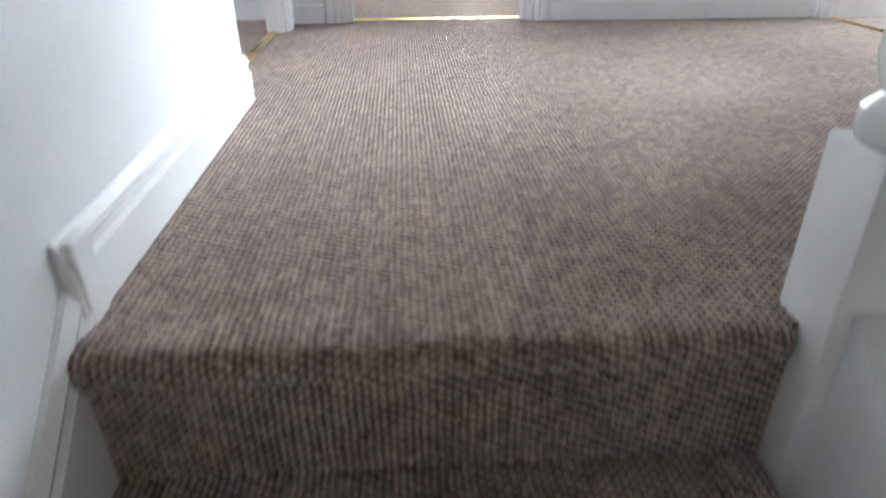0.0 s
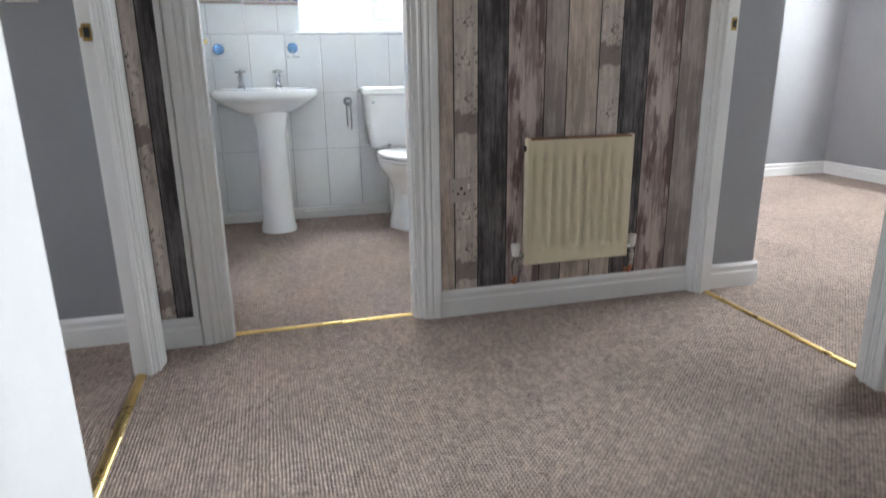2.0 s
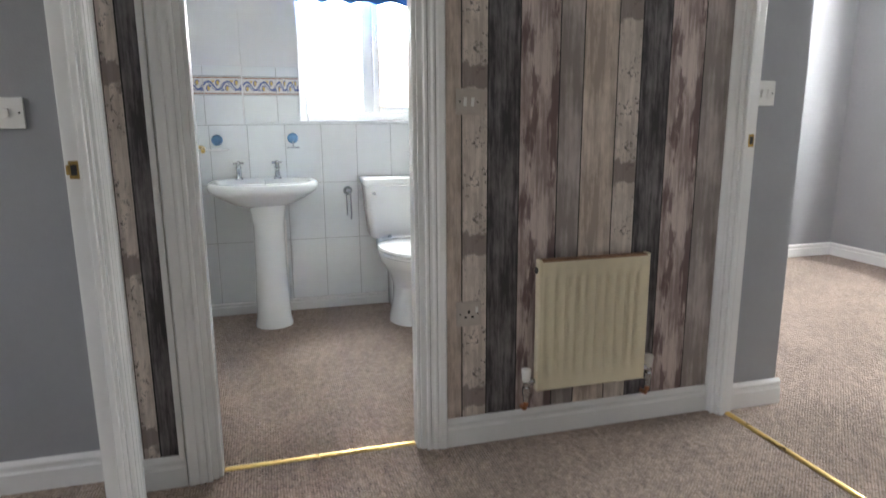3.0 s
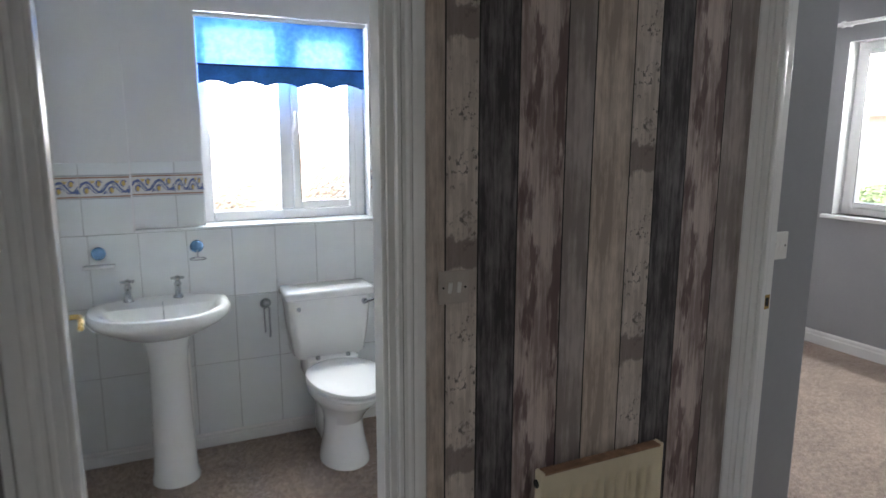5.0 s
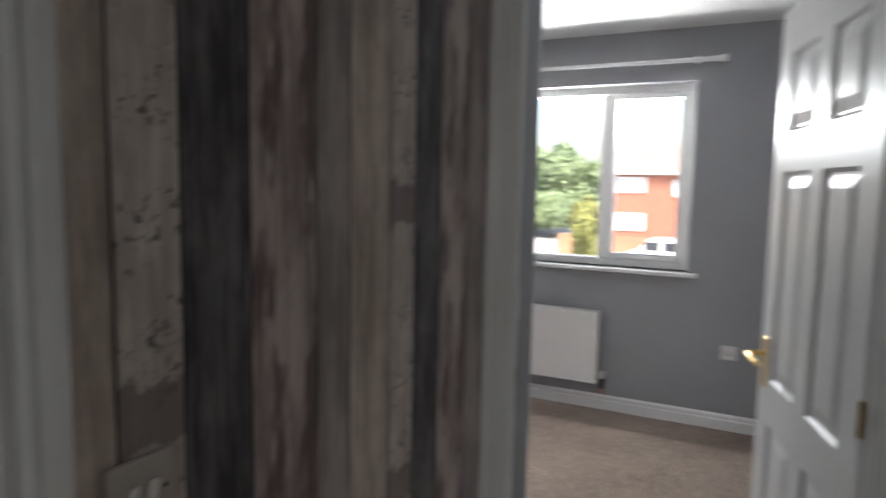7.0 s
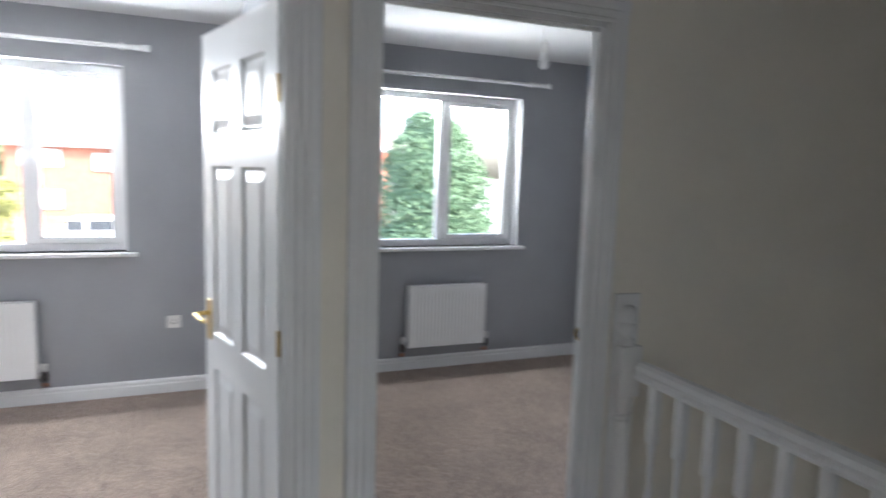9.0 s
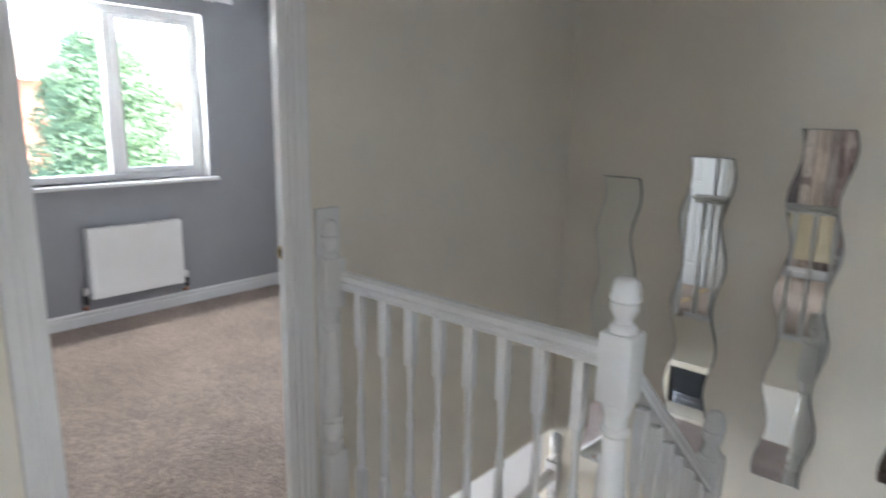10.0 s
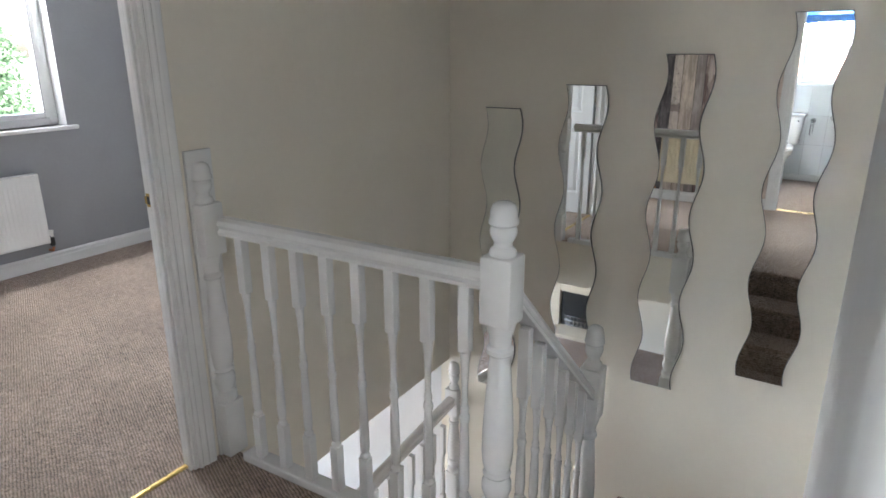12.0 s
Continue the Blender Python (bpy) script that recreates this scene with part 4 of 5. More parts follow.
# ---- curtain poles, pendant ----
def curtain_pole(y0, y1):
    r = thing("curtain_pole", "white wooden curtain pole with turned finials above the window", "curtain pole", pose(XF - 0.09, (y0 + y1) / 2, 2.25), "curtain poles")
    L = (y1 - y0) / 2
    part("rod", lathe([(0.0135, -L + 0.09), (0.0135, L - 0.09)], 14, axis="Y"), GLOSS, r, smooth=True)
    for s in (-1, 1):
        prof = [(0.0135, 0), (0.019, 0.004), (0.019, 0.014), (0.013, 0.022), (0.016, 0.04), (0.021, 0.065), (0.023, 0.085), (0.018, 0.090), (0.006, 0.092)]
        part("finial", lathe([(q, s * (L - 0.09 + u)) for q, u in prof][::s], 16, axis="Y"), GLOSS, r, smooth=True)
        b = part("bracket", tube([(0.09, s * (L - 0.16), 0), (0.0, s * (L - 0.16), 0)], 0.010), GLOSS, r, smooth=True)
        part("ring", lathe([(0.021, s * (L - 0.16) - 0.012), (0.023, s * (L - 0.16)), (0.021, s * (L - 0.16) + 0.012)], 16, axis="Y"), GLOSS, b, smooth=True)
    return r


curtain_pole(2.134, 4.26)
curtain_pole(-0.77, 0.93)


def pendant(x, y):
    r = thing("pendant_light", "bare white pendant lamp holder with an unlit bulb", "ceiling light", pose(x, y, CZ), "pendant lights")
    part("ceiling_rose", lathe([(0.012, -0.028), (0.032, -0.024), (0.040, -0.008), (0.042, 0)], 20), PLASTIC, r, smooth=True)
    part("flex", tube([(0, 0, -0.02), (0.001, 0, -0.08), (0, 0, -0.15)], 0.003, 8), PLASTIC, r, smooth=True)
    part("lamp_holder", lathe([(0.006, -0.15), (0.012, -0.155), (0.016, -0.185), (0.019, -0.19), (0.019, -0.215)], 16), PLASTIC, r, smooth=True)
    part("bulb", lathe([(0.012, -0.212), (0.014, -0.23), (0.026, -0.25), (0.030, -0.272), (0.024, -0.295), (0.010, -0.306), (0.002, -0.308)], 18), BULB, r, smooth=True)
    return r


BULB = mat("frosted_bulb_glass", (0.80, 0.80, 0.78), 0.15, var=0.02)
pendant(3.1, 0.01)
pendant(3.15, 3.09)

# ---- bathroom ----
BORDER_Y = mat("border_tile_yellow", (0.62, 0.46, 0.17), 0.15, var=0.15, scale=60)
BORDER_B = mat("border_tile_blue", (0.14, 0.18, 0.36), 0.15, var=0.15, scale=60)
BORDER_W = mat("border_tile_cream", (0.72, 0.71, 0.68), 0.15, var=0.08, scale=40)
BORDER_R = mat("border_tile_terracotta", (0.38, 0.24, 0.18), 0.15, var=0.15, scale=60)


def border_mesh():
    """One border tile 0.2 x 0.066 m with a raised printed scroll: two blue waves round a yellow rosette between lines."""
    bm = bmesh.new()
    box(bm, 0.001, 0.199, -0.007, 0, 0.001, 0.065, 0.0015, 1)
    for f in bm.faces:
        f.material_index = 0

    def stroke(pts, wd, idx, y=-0.0076):
        ps = [Vector((p[0], y, p[1])) for p in pts]
        rows = []
        for i, p in enumerate(ps):
            d = (ps[min(i + 1, len(ps) - 1)] - ps[max(i - 1, 0)]).normalized()
            s = Vector((-d.z, 0, d.x)) * wd / 2
            rows.append((bm.verts.new(p + s), bm.verts.new(p - s)))
        for a, b in zip(rows, rows[1:]):
            bm.faces.new((a[0], a[1], b[1], b[0])).material_index = idx

    stroke([(0.002, 0.005), (0.198, 0.005)], 0.004, 3)
    stroke([(0.002, 0.061), (0.198, 0.061)], 0.004, 3)
    wave = lambda u: 0.033 + 0.015 * math.sin(2 * math.pi * u / 0.1)
    stroke([(0.003 + 0.194 * i / 40, wave(0.194 * i / 40)) for i in range(41)], 0.0065, 1)
    stroke([(0.003 + 0.194 * i / 40, wave(0.194 * i / 40 + 0.012) - 0.002) for i in range(41)], 0.003, 1, -0.0079)
    for k in range(4):
        cx, up = 0.028 + 0.048 * k, (-1 if k % 2 == 0 else 1)
        stroke([(cx + 0.011 * math.cos(q), 0.033 + up * 0.009 + 0.009 * math.sin(q)) for q in np.linspace(0.4, 4.6, 10)], 0.005, 1, -0.0081)
        stroke([(cx + 0.004 * math.cos(q), 0.033 + up * 0.010 + 0.0045 * math.sin(q)) for q in np.linspace(0, 6.3, 9)], 0.008, 2, -0.0083)
        stroke([(cx + 0.016, 0.033 - up * 0.020), (cx + 0.024, 0.033 - up * 0.012), (cx + 0.030, 0.033 - up * 0.019)], 0.006, 1 if k % 2 else 2, -0.0079)
    me = bpy.data.meshes.new("border_tile")
    bm.to_mesh(me)
    bm.free()
    for m in (BORDER_W, BORDER_B, BORDER_Y, BORDER_R):
        me.materials.append(m)
    return me


def tile_mesh(w, h):
    bm = bmesh.new()
    box(bm, 0.0014, w - 0.0014, -0.006, 0, 0.0014, h - 0.0014, 0.0014, 1)
    me = bpy.data.meshes.new("tile")
    bm.to_mesh(me)
    bm.free()
    me.materials.append(TILE)
    return me


boxing = bpy.data.objects["wall_bathroom_boxing"]
back = bpy.data.objects["wall_bathroom_back"]
tiles = {}


def lay(parent, x, y, z, w, h):
    key = (round(w, 3), round(h, 3))
    if key not in tiles:
        tiles[key] = tile_mesh(w, h)
    ob = new("tile", tiles[key])
    ob.parent = parent
    ob.location = (x, y, z)


BORDER = border_mesh()
part("grout", boxes((-0.495, 1.765, YB - 0.003, YB - 0.0005, 0.07, 1.075), (-0.495, -0.101, YB - 0.003, YB - 0.0005, 1.075, 1.385)), GROUT, boxing)
x = -0.489
while x < 1.76:
    w = min(0.2, 1.765 - x)
    for z, h in ((0.07, 0.35), (0.42, 0.327), (0.747, 0.328)):
        lay(boxing, x, YB - 0.001, z, w, h)
    x += 0.2
for x, w in ((-0.489, 0.189), (-0.30, 0.199)):
    lay(boxing, x, YB - 0.001, 1.075, w, 0.160)
    lay(boxing, x, YB - 0.001, 1.336, w, 0.055)
for x in (-0.50, -0.30):
    ob = new("border_tile", BORDER)
    ob.parent, ob.location, ob.scale = boxing, (x, YB - 0.001, 1.236), (1, 1, 1.48)
yr = YB + 0.055
part("grout", boxes((-0.099, 0.204, yr - 0.003, yr - 0.0005, 1.08, 1.385), (1.021, 1.765, yr - 0.003, yr - 0.0005, 1.08, 1.385)), GROUT, back)
for x, w in ((-0.099, 0.18), (0.081, 0.122), (1.022, 0.18), (1.202, 0.2), (1.402, 0.2)):
    lay(back, x, yr - 0.001, 1.085, w, 0.150)
    lay(back, x, yr - 0.001, 1.336, w, 0.055)
    ob = new("border_tile", BORDER)
    ob.parent, ob.location, ob.scale = back, (x, yr - 0.001, 1.236), (w / 0.2, 1, 1.48)
part("tile_trim", boxes((-0.104, -0.0965, YB - 0.010, YB - 0.001, 1.089, 1.40), bevel=0.002), UPVC, boxing, "white plastic corner trim")
tagged(part("bathroom_ledge", boxes((-0.099, 1.765, YB - 0.012, yr + 0.10, 1.0755, 1.088), bevel=0.003), TILE), "white tiled ledge and window sill in the bathroom", "ledge", kind="structure")


def wavy_glass():
    """Obscured window glass: clear but lumpy, so that what lies behind breaks up into blots."""
    m = bpy.data.materials.new("obscured_glass")
    m.use_nodes = True
    n, l = m.node_tree.nodes, m.node_tree.links
    n.remove(n["Principled BSDF"])
    r = n.new("ShaderNodeBsdfRefraction")
    r.inputs["IOR"].default_value, r.inputs["Roughness"].default_value = 1.14, 0.09
    tr = n.new("ShaderNodeBsdfTransparent")
    mx = n.new("ShaderNodeMixShader")
    mx.inputs[0].default_value = 0.88
    tc = n.new("ShaderNodeTexCoord")
    k = n.new("ShaderNodeTexNoise")
    k.inputs["Scale"].default_value, k.inputs["Detail"].default_value = 48, 3
    bp = n.new("ShaderNodeBump")
    bp.inputs["Strength"].default_value, bp.inputs["Distance"].default_value = 1.0, 0.02
    l.new(tc.outputs["Object"], k.inputs["Vector"])
    l.new(k.outputs["Fac"], bp.inputs["Height"])
    l.new(bp.outputs[0], r.inputs["Normal"])
    l.new(tr.outputs[0], mx.inputs[1])
    l.new(r.outputs[0], mx.inputs[2])
    l.new(mx.outputs[0], n["Material Output"].inputs["Surface"])
    return m


window("window_3", "y", yr, 1, BW[0], BW[1], BW[2] + 0.008, BW[3], "white plastic bathroom window with obscured glass", wavy_glass(), 0.09, sashes=(1,), hinge_high=(1,))

# roller blind
BLUE = bpy.data.materials.new("blue_blind_fabric")
BLUE.use_nodes = True
bn, bl = BLUE.node_tree.nodes, BLUE.node_tree.links
bp_ = bn["Principled BSDF"]
bt = bn.new("ShaderNodeTexNoise")
bt.inputs["Scale"].default_value, bt.inputs["Detail"].default_value = 32, 6
br = bn.new("ShaderNodeValToRGB")
br.color_ramp.elements[0].position, br.color_ramp.elements[0].color = 0.35, (0.035, 0.150, 0.45, 1)
br.color_ramp.elements[1].position, br.color_ramp.elements[1].color = 0.70, (0.075, 0.235, 0.56, 1)
bc = bn.new("ShaderNodeTexCoord")
bl.new(bc.outputs["Object"], bt.inputs["Vector"])
bl.new(bt.outputs["Fac"], br.inputs[0])
bl.new(br.outputs[0], bp_.inputs["Base Color"])
bp_.inputs["Roughness"].default_value = 0.85
btr = bn.new("ShaderNodeBsdfTranslucent")
bl.new(br.outputs[0], btr.inputs[0])
bmx = bn.new("ShaderNodeMixShader")
bmx.inputs[0].default_value = 0.25
bl.new(bp_.outputs[0], bmx.inputs[1])
bl.new(btr.outputs[0], bmx.inputs[2])
bth = bn.new("ShaderNodeBsdfTransparent")
bth.inputs[0].default_value = (0.55, 0.78, 1.0, 1)
bmt = bn.new("ShaderNodeMixShader")
bmt.inputs[0].default_value = 0.02
bl.new(bmx.outputs[0], bmt.inputs[1])
bl.new(bth.outputs[0], bmt.inputs[2])
bl.new(bmt.outputs[0], bn["Material Output"].inputs["Surface"])
blind = thing("roller_blind", "blue fabric roller blind with a scalloped hem, half lowered", "blind", pose(0.605, yr + 0.012, 2.045))
part("head_rail", lathe([(0.012, -0.402), (0.012, 0.402)], 14, axis="X"), GLOSS, blind, smooth=True)
bm = bmesh.new()
N = 90
rows, hem = [], []
for i in range(N + 1):
    u = i / N
    xx = -0.395 + 0.79 * u
    zb = -0.272 + 0.020 * abs(math.sin(math.pi * (u * 5.0 + 0.08))) - 0.0
    rows.append([bm.verts.new((xx, -0.002 + 0.002 * math.sin(9 * u), -0.004)), bm.verts.new((xx, -0.002, -0.215))])
    hem.append([(xx, -0.002, -0.215), (xx, -0.003, zb - 0.036)])
for a, b in zip(rows, rows[1:]):
    bm.faces.new((a[0], b[0], b[1], a[1]))
part("fabric", bm, BLUE, blind, smooth=True)
bm = bmesh.new()
low_rows = [[bm.verts.new(r) for r in q] for q in hem]
for a, b in zip(low_rows, low_rows[1:]):
    bm.faces.new((a[0], b[0], b[1], a[1]))
part("scalloped_hem", bm, mat("doubled_blue_fabric", (0.040, 0.20, 0.60), 0.85, var=0.3, scale=14), blind, "darker doubled fabric with a scalloped edge", smooth=True)
part("hem_bar", boxes((-0.395, 0.395, -0.008, 0.002, -0.221, -0.213), bevel=0.003), mat("navy_hem_fabric", (0.01, 0.04, 0.20), 0.8, var=0.2, scale=30), blind, "darker stitched hem pocket")
bm = bmesh.new()
tube([(-0.395 + 0.79 * i / N, -0.004, -0.308 + 0.020 * abs(math.sin(math.pi * (i / N * 5.0 + 0.08)))) for i in range(N + 1)], 0.002, 6, bm)
part("scallop_trim", bm, mat("navy_trim", (0.008, 0.02, 0.10), 0.8, var=0.1), blind)

# wash basin on its pedestal
basin = thing("wash_basin", "white ceramic pedestal wash basin with chrome taps", "basin", pose(-0.02, 4.10, 0))
bm = bmesh.new()
S = 56
lev = [(0.05, 0.640, 0), (0.115, 0.648, 0), (0.175, 0.672, 0), (0.225, 0.700, 0), (0.262, 0.722, 0), (0.282, 0.738, 0), (0.288, 0.752, 0), (0.286, 0.770, 0), (0.278, 0.781, 0), (0.262, 0.785, 0), (0.245, 0.781, 0), (0.225, 0.760, 0.01), (0.19, 0.705, 0.015), (0.12, 0.672, 0.02), (0.03, 0.665, 0.02)]
rings = []
for r, z, back_in in lev:
    ring = []
    for i in range(S):
        a = 2 * math.pi * i / S
        cx, sy = math.cos(a), math.sin(a)
        ex = r * (abs(cx) ** 0.85) * (1 if cx > 0 else -1)
        ey = r * (0.99 if sy < 0 else 0.62 if z > 0.70 else 0.5) * (abs(sy) ** (0.95 if sy < 0 else 0.55)) * (1 if sy > 0 else -1)
        if back_in and sy > 0:
            ey -= 0.075 * sy
        ring.append(bm.verts.new((ex, ey, z)))
    rings.append(ring)
for a, b in zip(rings, rings[1:]):
    for i in range(S):
        bm.faces.new((a[i], a[(i + 1) % S], b[(i + 1) % S], b[i]))
bm.faces.new(rings[0][::-1])
bm.faces.new(rings[-1])
part("bowl", bm, CERAMIC, basin, smooth=True)
part("pedestal", lathe([(0.100, 0), (0.100, 0.02), (0.092, 0.05), (0.082, 0.35), (0.080, 0.55), (0.090, 0.63), (0.10, 0.665)], 36, at=(0.015, -0.06, 0)), CERAMIC, basin, smooth=True)
part("overflow", lathe([(0.012, -0.001), (0.012, 0.004)], 14, at=(0.0, 0.072, 0.745), axis="Y"), CHROME, basin, smooth=True)
for xx in (-0.125, 0.078):
    tp = part("tap", lathe([(0.022, 0.782), (0.022, 0.79), (0.014, 0.797), (0.013, 0.835), (0.017, 0.842), (0.012, 0.855), (0.008, 0.868)], 18, at=(xx, 0.115, 0)), CHROME, basin, "chrome pillar tap", smooth=True)
    part("spout", tube([(xx, 0.115, 0.825), (xx, 0.08, 0.838), (xx, 0.045, 0.832), (xx, 0.030, 0.815), (xx, 0.028, 0.80)], 0.0105), CHROME, tp, smooth=True)
    bm = tube([(xx - 0.028, 0.115, 0.872), (xx + 0.028, 0.115, 0.872)], 0.0065)
    tube([(xx, 0.087, 0.872), (xx, 0.143, 0.872)], 0.0065, bm=bm)
    lathe([(0.012, 0.866), (0.013, 0.876), (0.004, 0.884)], 12, bm, at=(xx, 0.115, 0))
    part("cross_head", bm, CHROME, tp, smooth=True)
part("waste_pipe", tube([(0.10, 0.10, 0.55), (0.10, 0.14, 0.4), (0.10, 0.165, 0.07)], 0.010), PLASTIC, basin, smooth=True)
part("chain", tube([(0.01, 0.075, 0.78), (0.012, 0.05, 0.755), (0.01, 0.0, 0.70)], 0.0018, 6), CHROME, basin)

# toilet
wc = thing("toilet", "white ceramic close-coupled toilet with the lid down", "toilet", pose(0.732, YB - 0.008, 0))
bm = bmesh.new()
rr = []
for z, hw, y0, y1 in ((0.43, 0.163, -0.155, -0.012), (0.445, 0.175, -0.165, -0.008), (0.585, 0.193, -0.180, -0.002), (0.735, 0.204, -0.190, -0.001)):
    cc = 0.035
    ring = []
    for sx, sy in ((1, 1), (-1, 1), (-1, -1), (1, -1)):
        px, py = sx * (hw - cc), (y1 - 0.01 if sy > 0 else y0 + cc)
        a0 = {(1, 1): 0, (-1, 1): 90, (-1, -1): 180, (1, -1): 270}[sx, sy]
        c2 = 0.01 if sy > 0 else cc
        px = sx * (hw - c2)
        for k in range(5):
            a = radians(a0 + 22.5 * k)
            ring.append(bm.verts.new((px + c2 * math.cos(a), py + c2 * math.sin(a), z)))
    rr.append(ring)
for a, b in zip(rr, rr[1:]):
    for i in range(len(a)):
        bm.faces.new((a[i], a[(i + 1) % len(a)], b[(i + 1) % len(a)], b[i]))
bm.faces.new(rr[0][::-1])
bm.faces.new(rr[-1])
part("cistern", bm, CERAMIC, wc, smooth=True)
bm = bmesh.new()
box(bm, -0.218, 0.218, -0.203, 0.0, 0.735, 0.780, 0.016, 4)
part("cistern_lid", bm, CERAMIC, wc, smooth=True)
lv = part("flush_lever", lathe([(0.014, -0.203), (0.014, -0.188)], 14, at=(0.165, 0, 0.706), axis="Y"), CHROME, wc, smooth=True)
part("lever_arm", tube([(0.165, -0.200, 0.706), (0.170, -0.215, 0.707), (0.20, -0.225, 0.719), (0.242, -0.228, 0.734)], 0.007), CHROME, lv, smooth=True)
part("cistern_badge", lathe([(0.011, -0.1935), (0.011, -0.186)], 14, at=(-0.158, 0, 0.694), axis="Y"), CHROME, wc, smooth=True)


def oval(bm, levels, seg=40):
    """Egg-shaped rings: half width, front reach, back reach, centre y, z."""
    rs = []
    for hw, fr, bk, cy, z in levels:
        ring = []
        for i in range(seg):
            a = 2 * math.pi * i / seg
            c, s = math.cos(a), math.sin(a)
            ring.append(bm.verts.new((hw * c, cy + (fr if s < 0 else bk) * s, z)))
        rs.append(ring)
    for a, b in zip(rs, rs[1:]):
        for i in range(seg):
            bm.faces.new((a[i], a[(i + 1) % seg], b[(i + 1) % seg], b[i]))
    bm.faces.new(rs[0][::-1])
    bm.faces.new(rs[-1])
    return bm


part("pan", oval(bmesh.new(), [(0.115, 0.15, 0.16, -0.36, 0.0), (0.112, 0.145, 0.16, -0.36, 0.03), (0.092, 0.11, 0.16, -0.36, 0.12), (0.088, 0.10, 0.17, -0.36, 0.20), (0.108, 0.15, 0.19, -0.37, 0.265), (0.146, 0.225, 0.21, -0.38, 0.325), (0.168, 0.278, 0.22, -0.38, 0.362), (0.172, 0.290, 0.22, -0.38, 0.392)]), CERAMIC, wc, smooth=True)
part("pan_shelf", boxes((-0.13, 0.13, -0.22, -0.02, 0.33, 0.44), bevel=0.02), CERAMIC, wc, smooth=True)
part("trap", boxes((-0.07, 0.07, -0.26, -0.03, 0.0, 0.34), bevel=0.03), CERAMIC, wc, smooth=True)
part("seat", oval(bmesh.new(), [(0.170, 0.296, 0.19, -0.395, 0.393), (0.177, 0.306, 0.195, -0.395, 0.399), (0.177, 0.306, 0.195, -0.395, 0.409), (0.171, 0.298, 0.19, -0.395, 0.414)]), CERAMIC, wc, "white plastic toilet seat", smooth=True)
part("lid", oval(bmesh.new(), [(0.171, 0.298, 0.19, -0.395, 0.417), (0.178, 0.308, 0.196, -0.395, 0.422), (0.176, 0.304, 0.194, -0.395, 0.434), (0.160, 0.262, 0.175, -0.395, 0.441), (0.10, 0.16, 0.11, -0.395, 0.444)]), CERAMIC, wc, "white plastic toilet lid", smooth=True)
for s in (-1, 1):
    part("seat_hinge", lathe([(0.012, 0.42), (0.012, 0.452), (0.006, 0.456)], 12, at=(s * 0.075, -0.195, 0)), CHROME, wc, smooth=True)
bmv = tube([(0.06, -0.1, 0.445), (0.06, -0.1, 0.40)], 0.012)
part("flush_pipe", bmv, BLACK, wc)

# wall-hung bathroom fittings
# chrome bosses: the blue blind's reflection is painted into their base colour
BLUEREFLECT = mat("chrome_boss_blind_reflection", (0.22, 0.42, 0.72), 0.12, metal=0.7, var=0.3, scale=40)
fit_a = thing("soap_dish", "wall soap dish on a chrome boss coloured with a blue reflection", "soap dish", pose(-0.25, YB - 0.007, 0.995), "bathroom fittings")
part("boss", lathe([(0.026, 0.0), (0.030, -0.006), (0.024, -0.016), (0.008, -0.02)][::-1], 20, axis="Y"), BLUEREFLECT, fit_a, smooth=True)
part("dish", boxes((-0.062, 0.062, -0.085, -0.012, -0.056, -0.046), bevel=0.004), CERAMIC, fit_a, smooth=True)
fit_b = thing("tumbler_holder", "chrome ring tumbler holder on a chrome boss coloured with a blue reflection", "tumbler holder", pose(0.153, YB - 0.007, 1.0), "bathroom fittings")
part("boss", lathe([(0.026, 0.0), (0.030, -0.006), (0.024, -0.016), (0.008, -0.02)][::-1], 20, axis="Y"), BLUEREFLECT, fit_b, smooth=True)
bm = tube([(0.034 * math.cos(a), -0.055 + 0.034 * math.sin(a), -0.05) for a in np.linspace(0, 2 * math.pi, 25)], 0.003, 8)
tube([(0, -0.01, 0), (0, -0.018, -0.03), (0, -0.022, -0.05)], 0.004, 8, bm)
part("ring", bm, CHROME, fit_b, smooth=True)
fit_c = thing("toilet_roll_holder", "chrome toilet roll arm hanging from a wall boss", "toilet roll holder", pose(0.45, YB - 0.007, 0.695), "bathroom fittings")
part("boss", lathe([(0.024, 0.0), (0.027, -0.006), (0.020, -0.02), (0.010, -0.03)][::-1], 20, axis="Y"), CHROME, fit_c, smooth=True)
bm = tube([(0, -0.03, 0.0), (0.012, -0.035, -0.02), (0.014, -0.035, -0.14), (0.011, -0.035, -0.165)], 0.005, 8)
tube([(-0.012, -0.033, -0.02), (-0.010, -0.035, -0.14)], 0.004, 8, bm)
part("arm", bm, CHROME, fit_c, smooth=True)

# ---- lounge below: fireplace, seen in the mirrors ----
FX = 2.75
fp = thing("fireplace", "cream fireplace surround with a black iron grate", "fireplace", pose(FX, BK, FZ))
STONE = mat("cream_stone_surround", (0.68, 0.60, 0.47), 0.5, var=0.1, scale=5)
part("surround", boxes((-0.60, -0.30, -0.10, 0, 0, 0.95), (0.30, 0.60, -0.10, 0, 0, 0.95), (-0.30, 0.30, -0.10, 0, 0.62, 0.95), bevel=0.005), STONE, fp)
part("mantel", boxes((-0.70, 0.70, -0.16, 0, 0.95, 1.0), bevel=0.008), GLOSS, fp)
part("firebox", boxes((-0.28, 0.28, -0.06, -0.005, 0.06, 0.61)), BLACK, fp)
bm = bmesh.new()
for i in range(7):
    box(bm, -0.20 + i * 0.06, -0.185 + i * 0.06, -0.13, -0.115, 0.10, 0.24, 0.003)
for z in (0.10, 0.17, 0.24):
    box(bm, -0.22, 0.20, -0.132, -0.118, z, z + 0.012, 0.003)
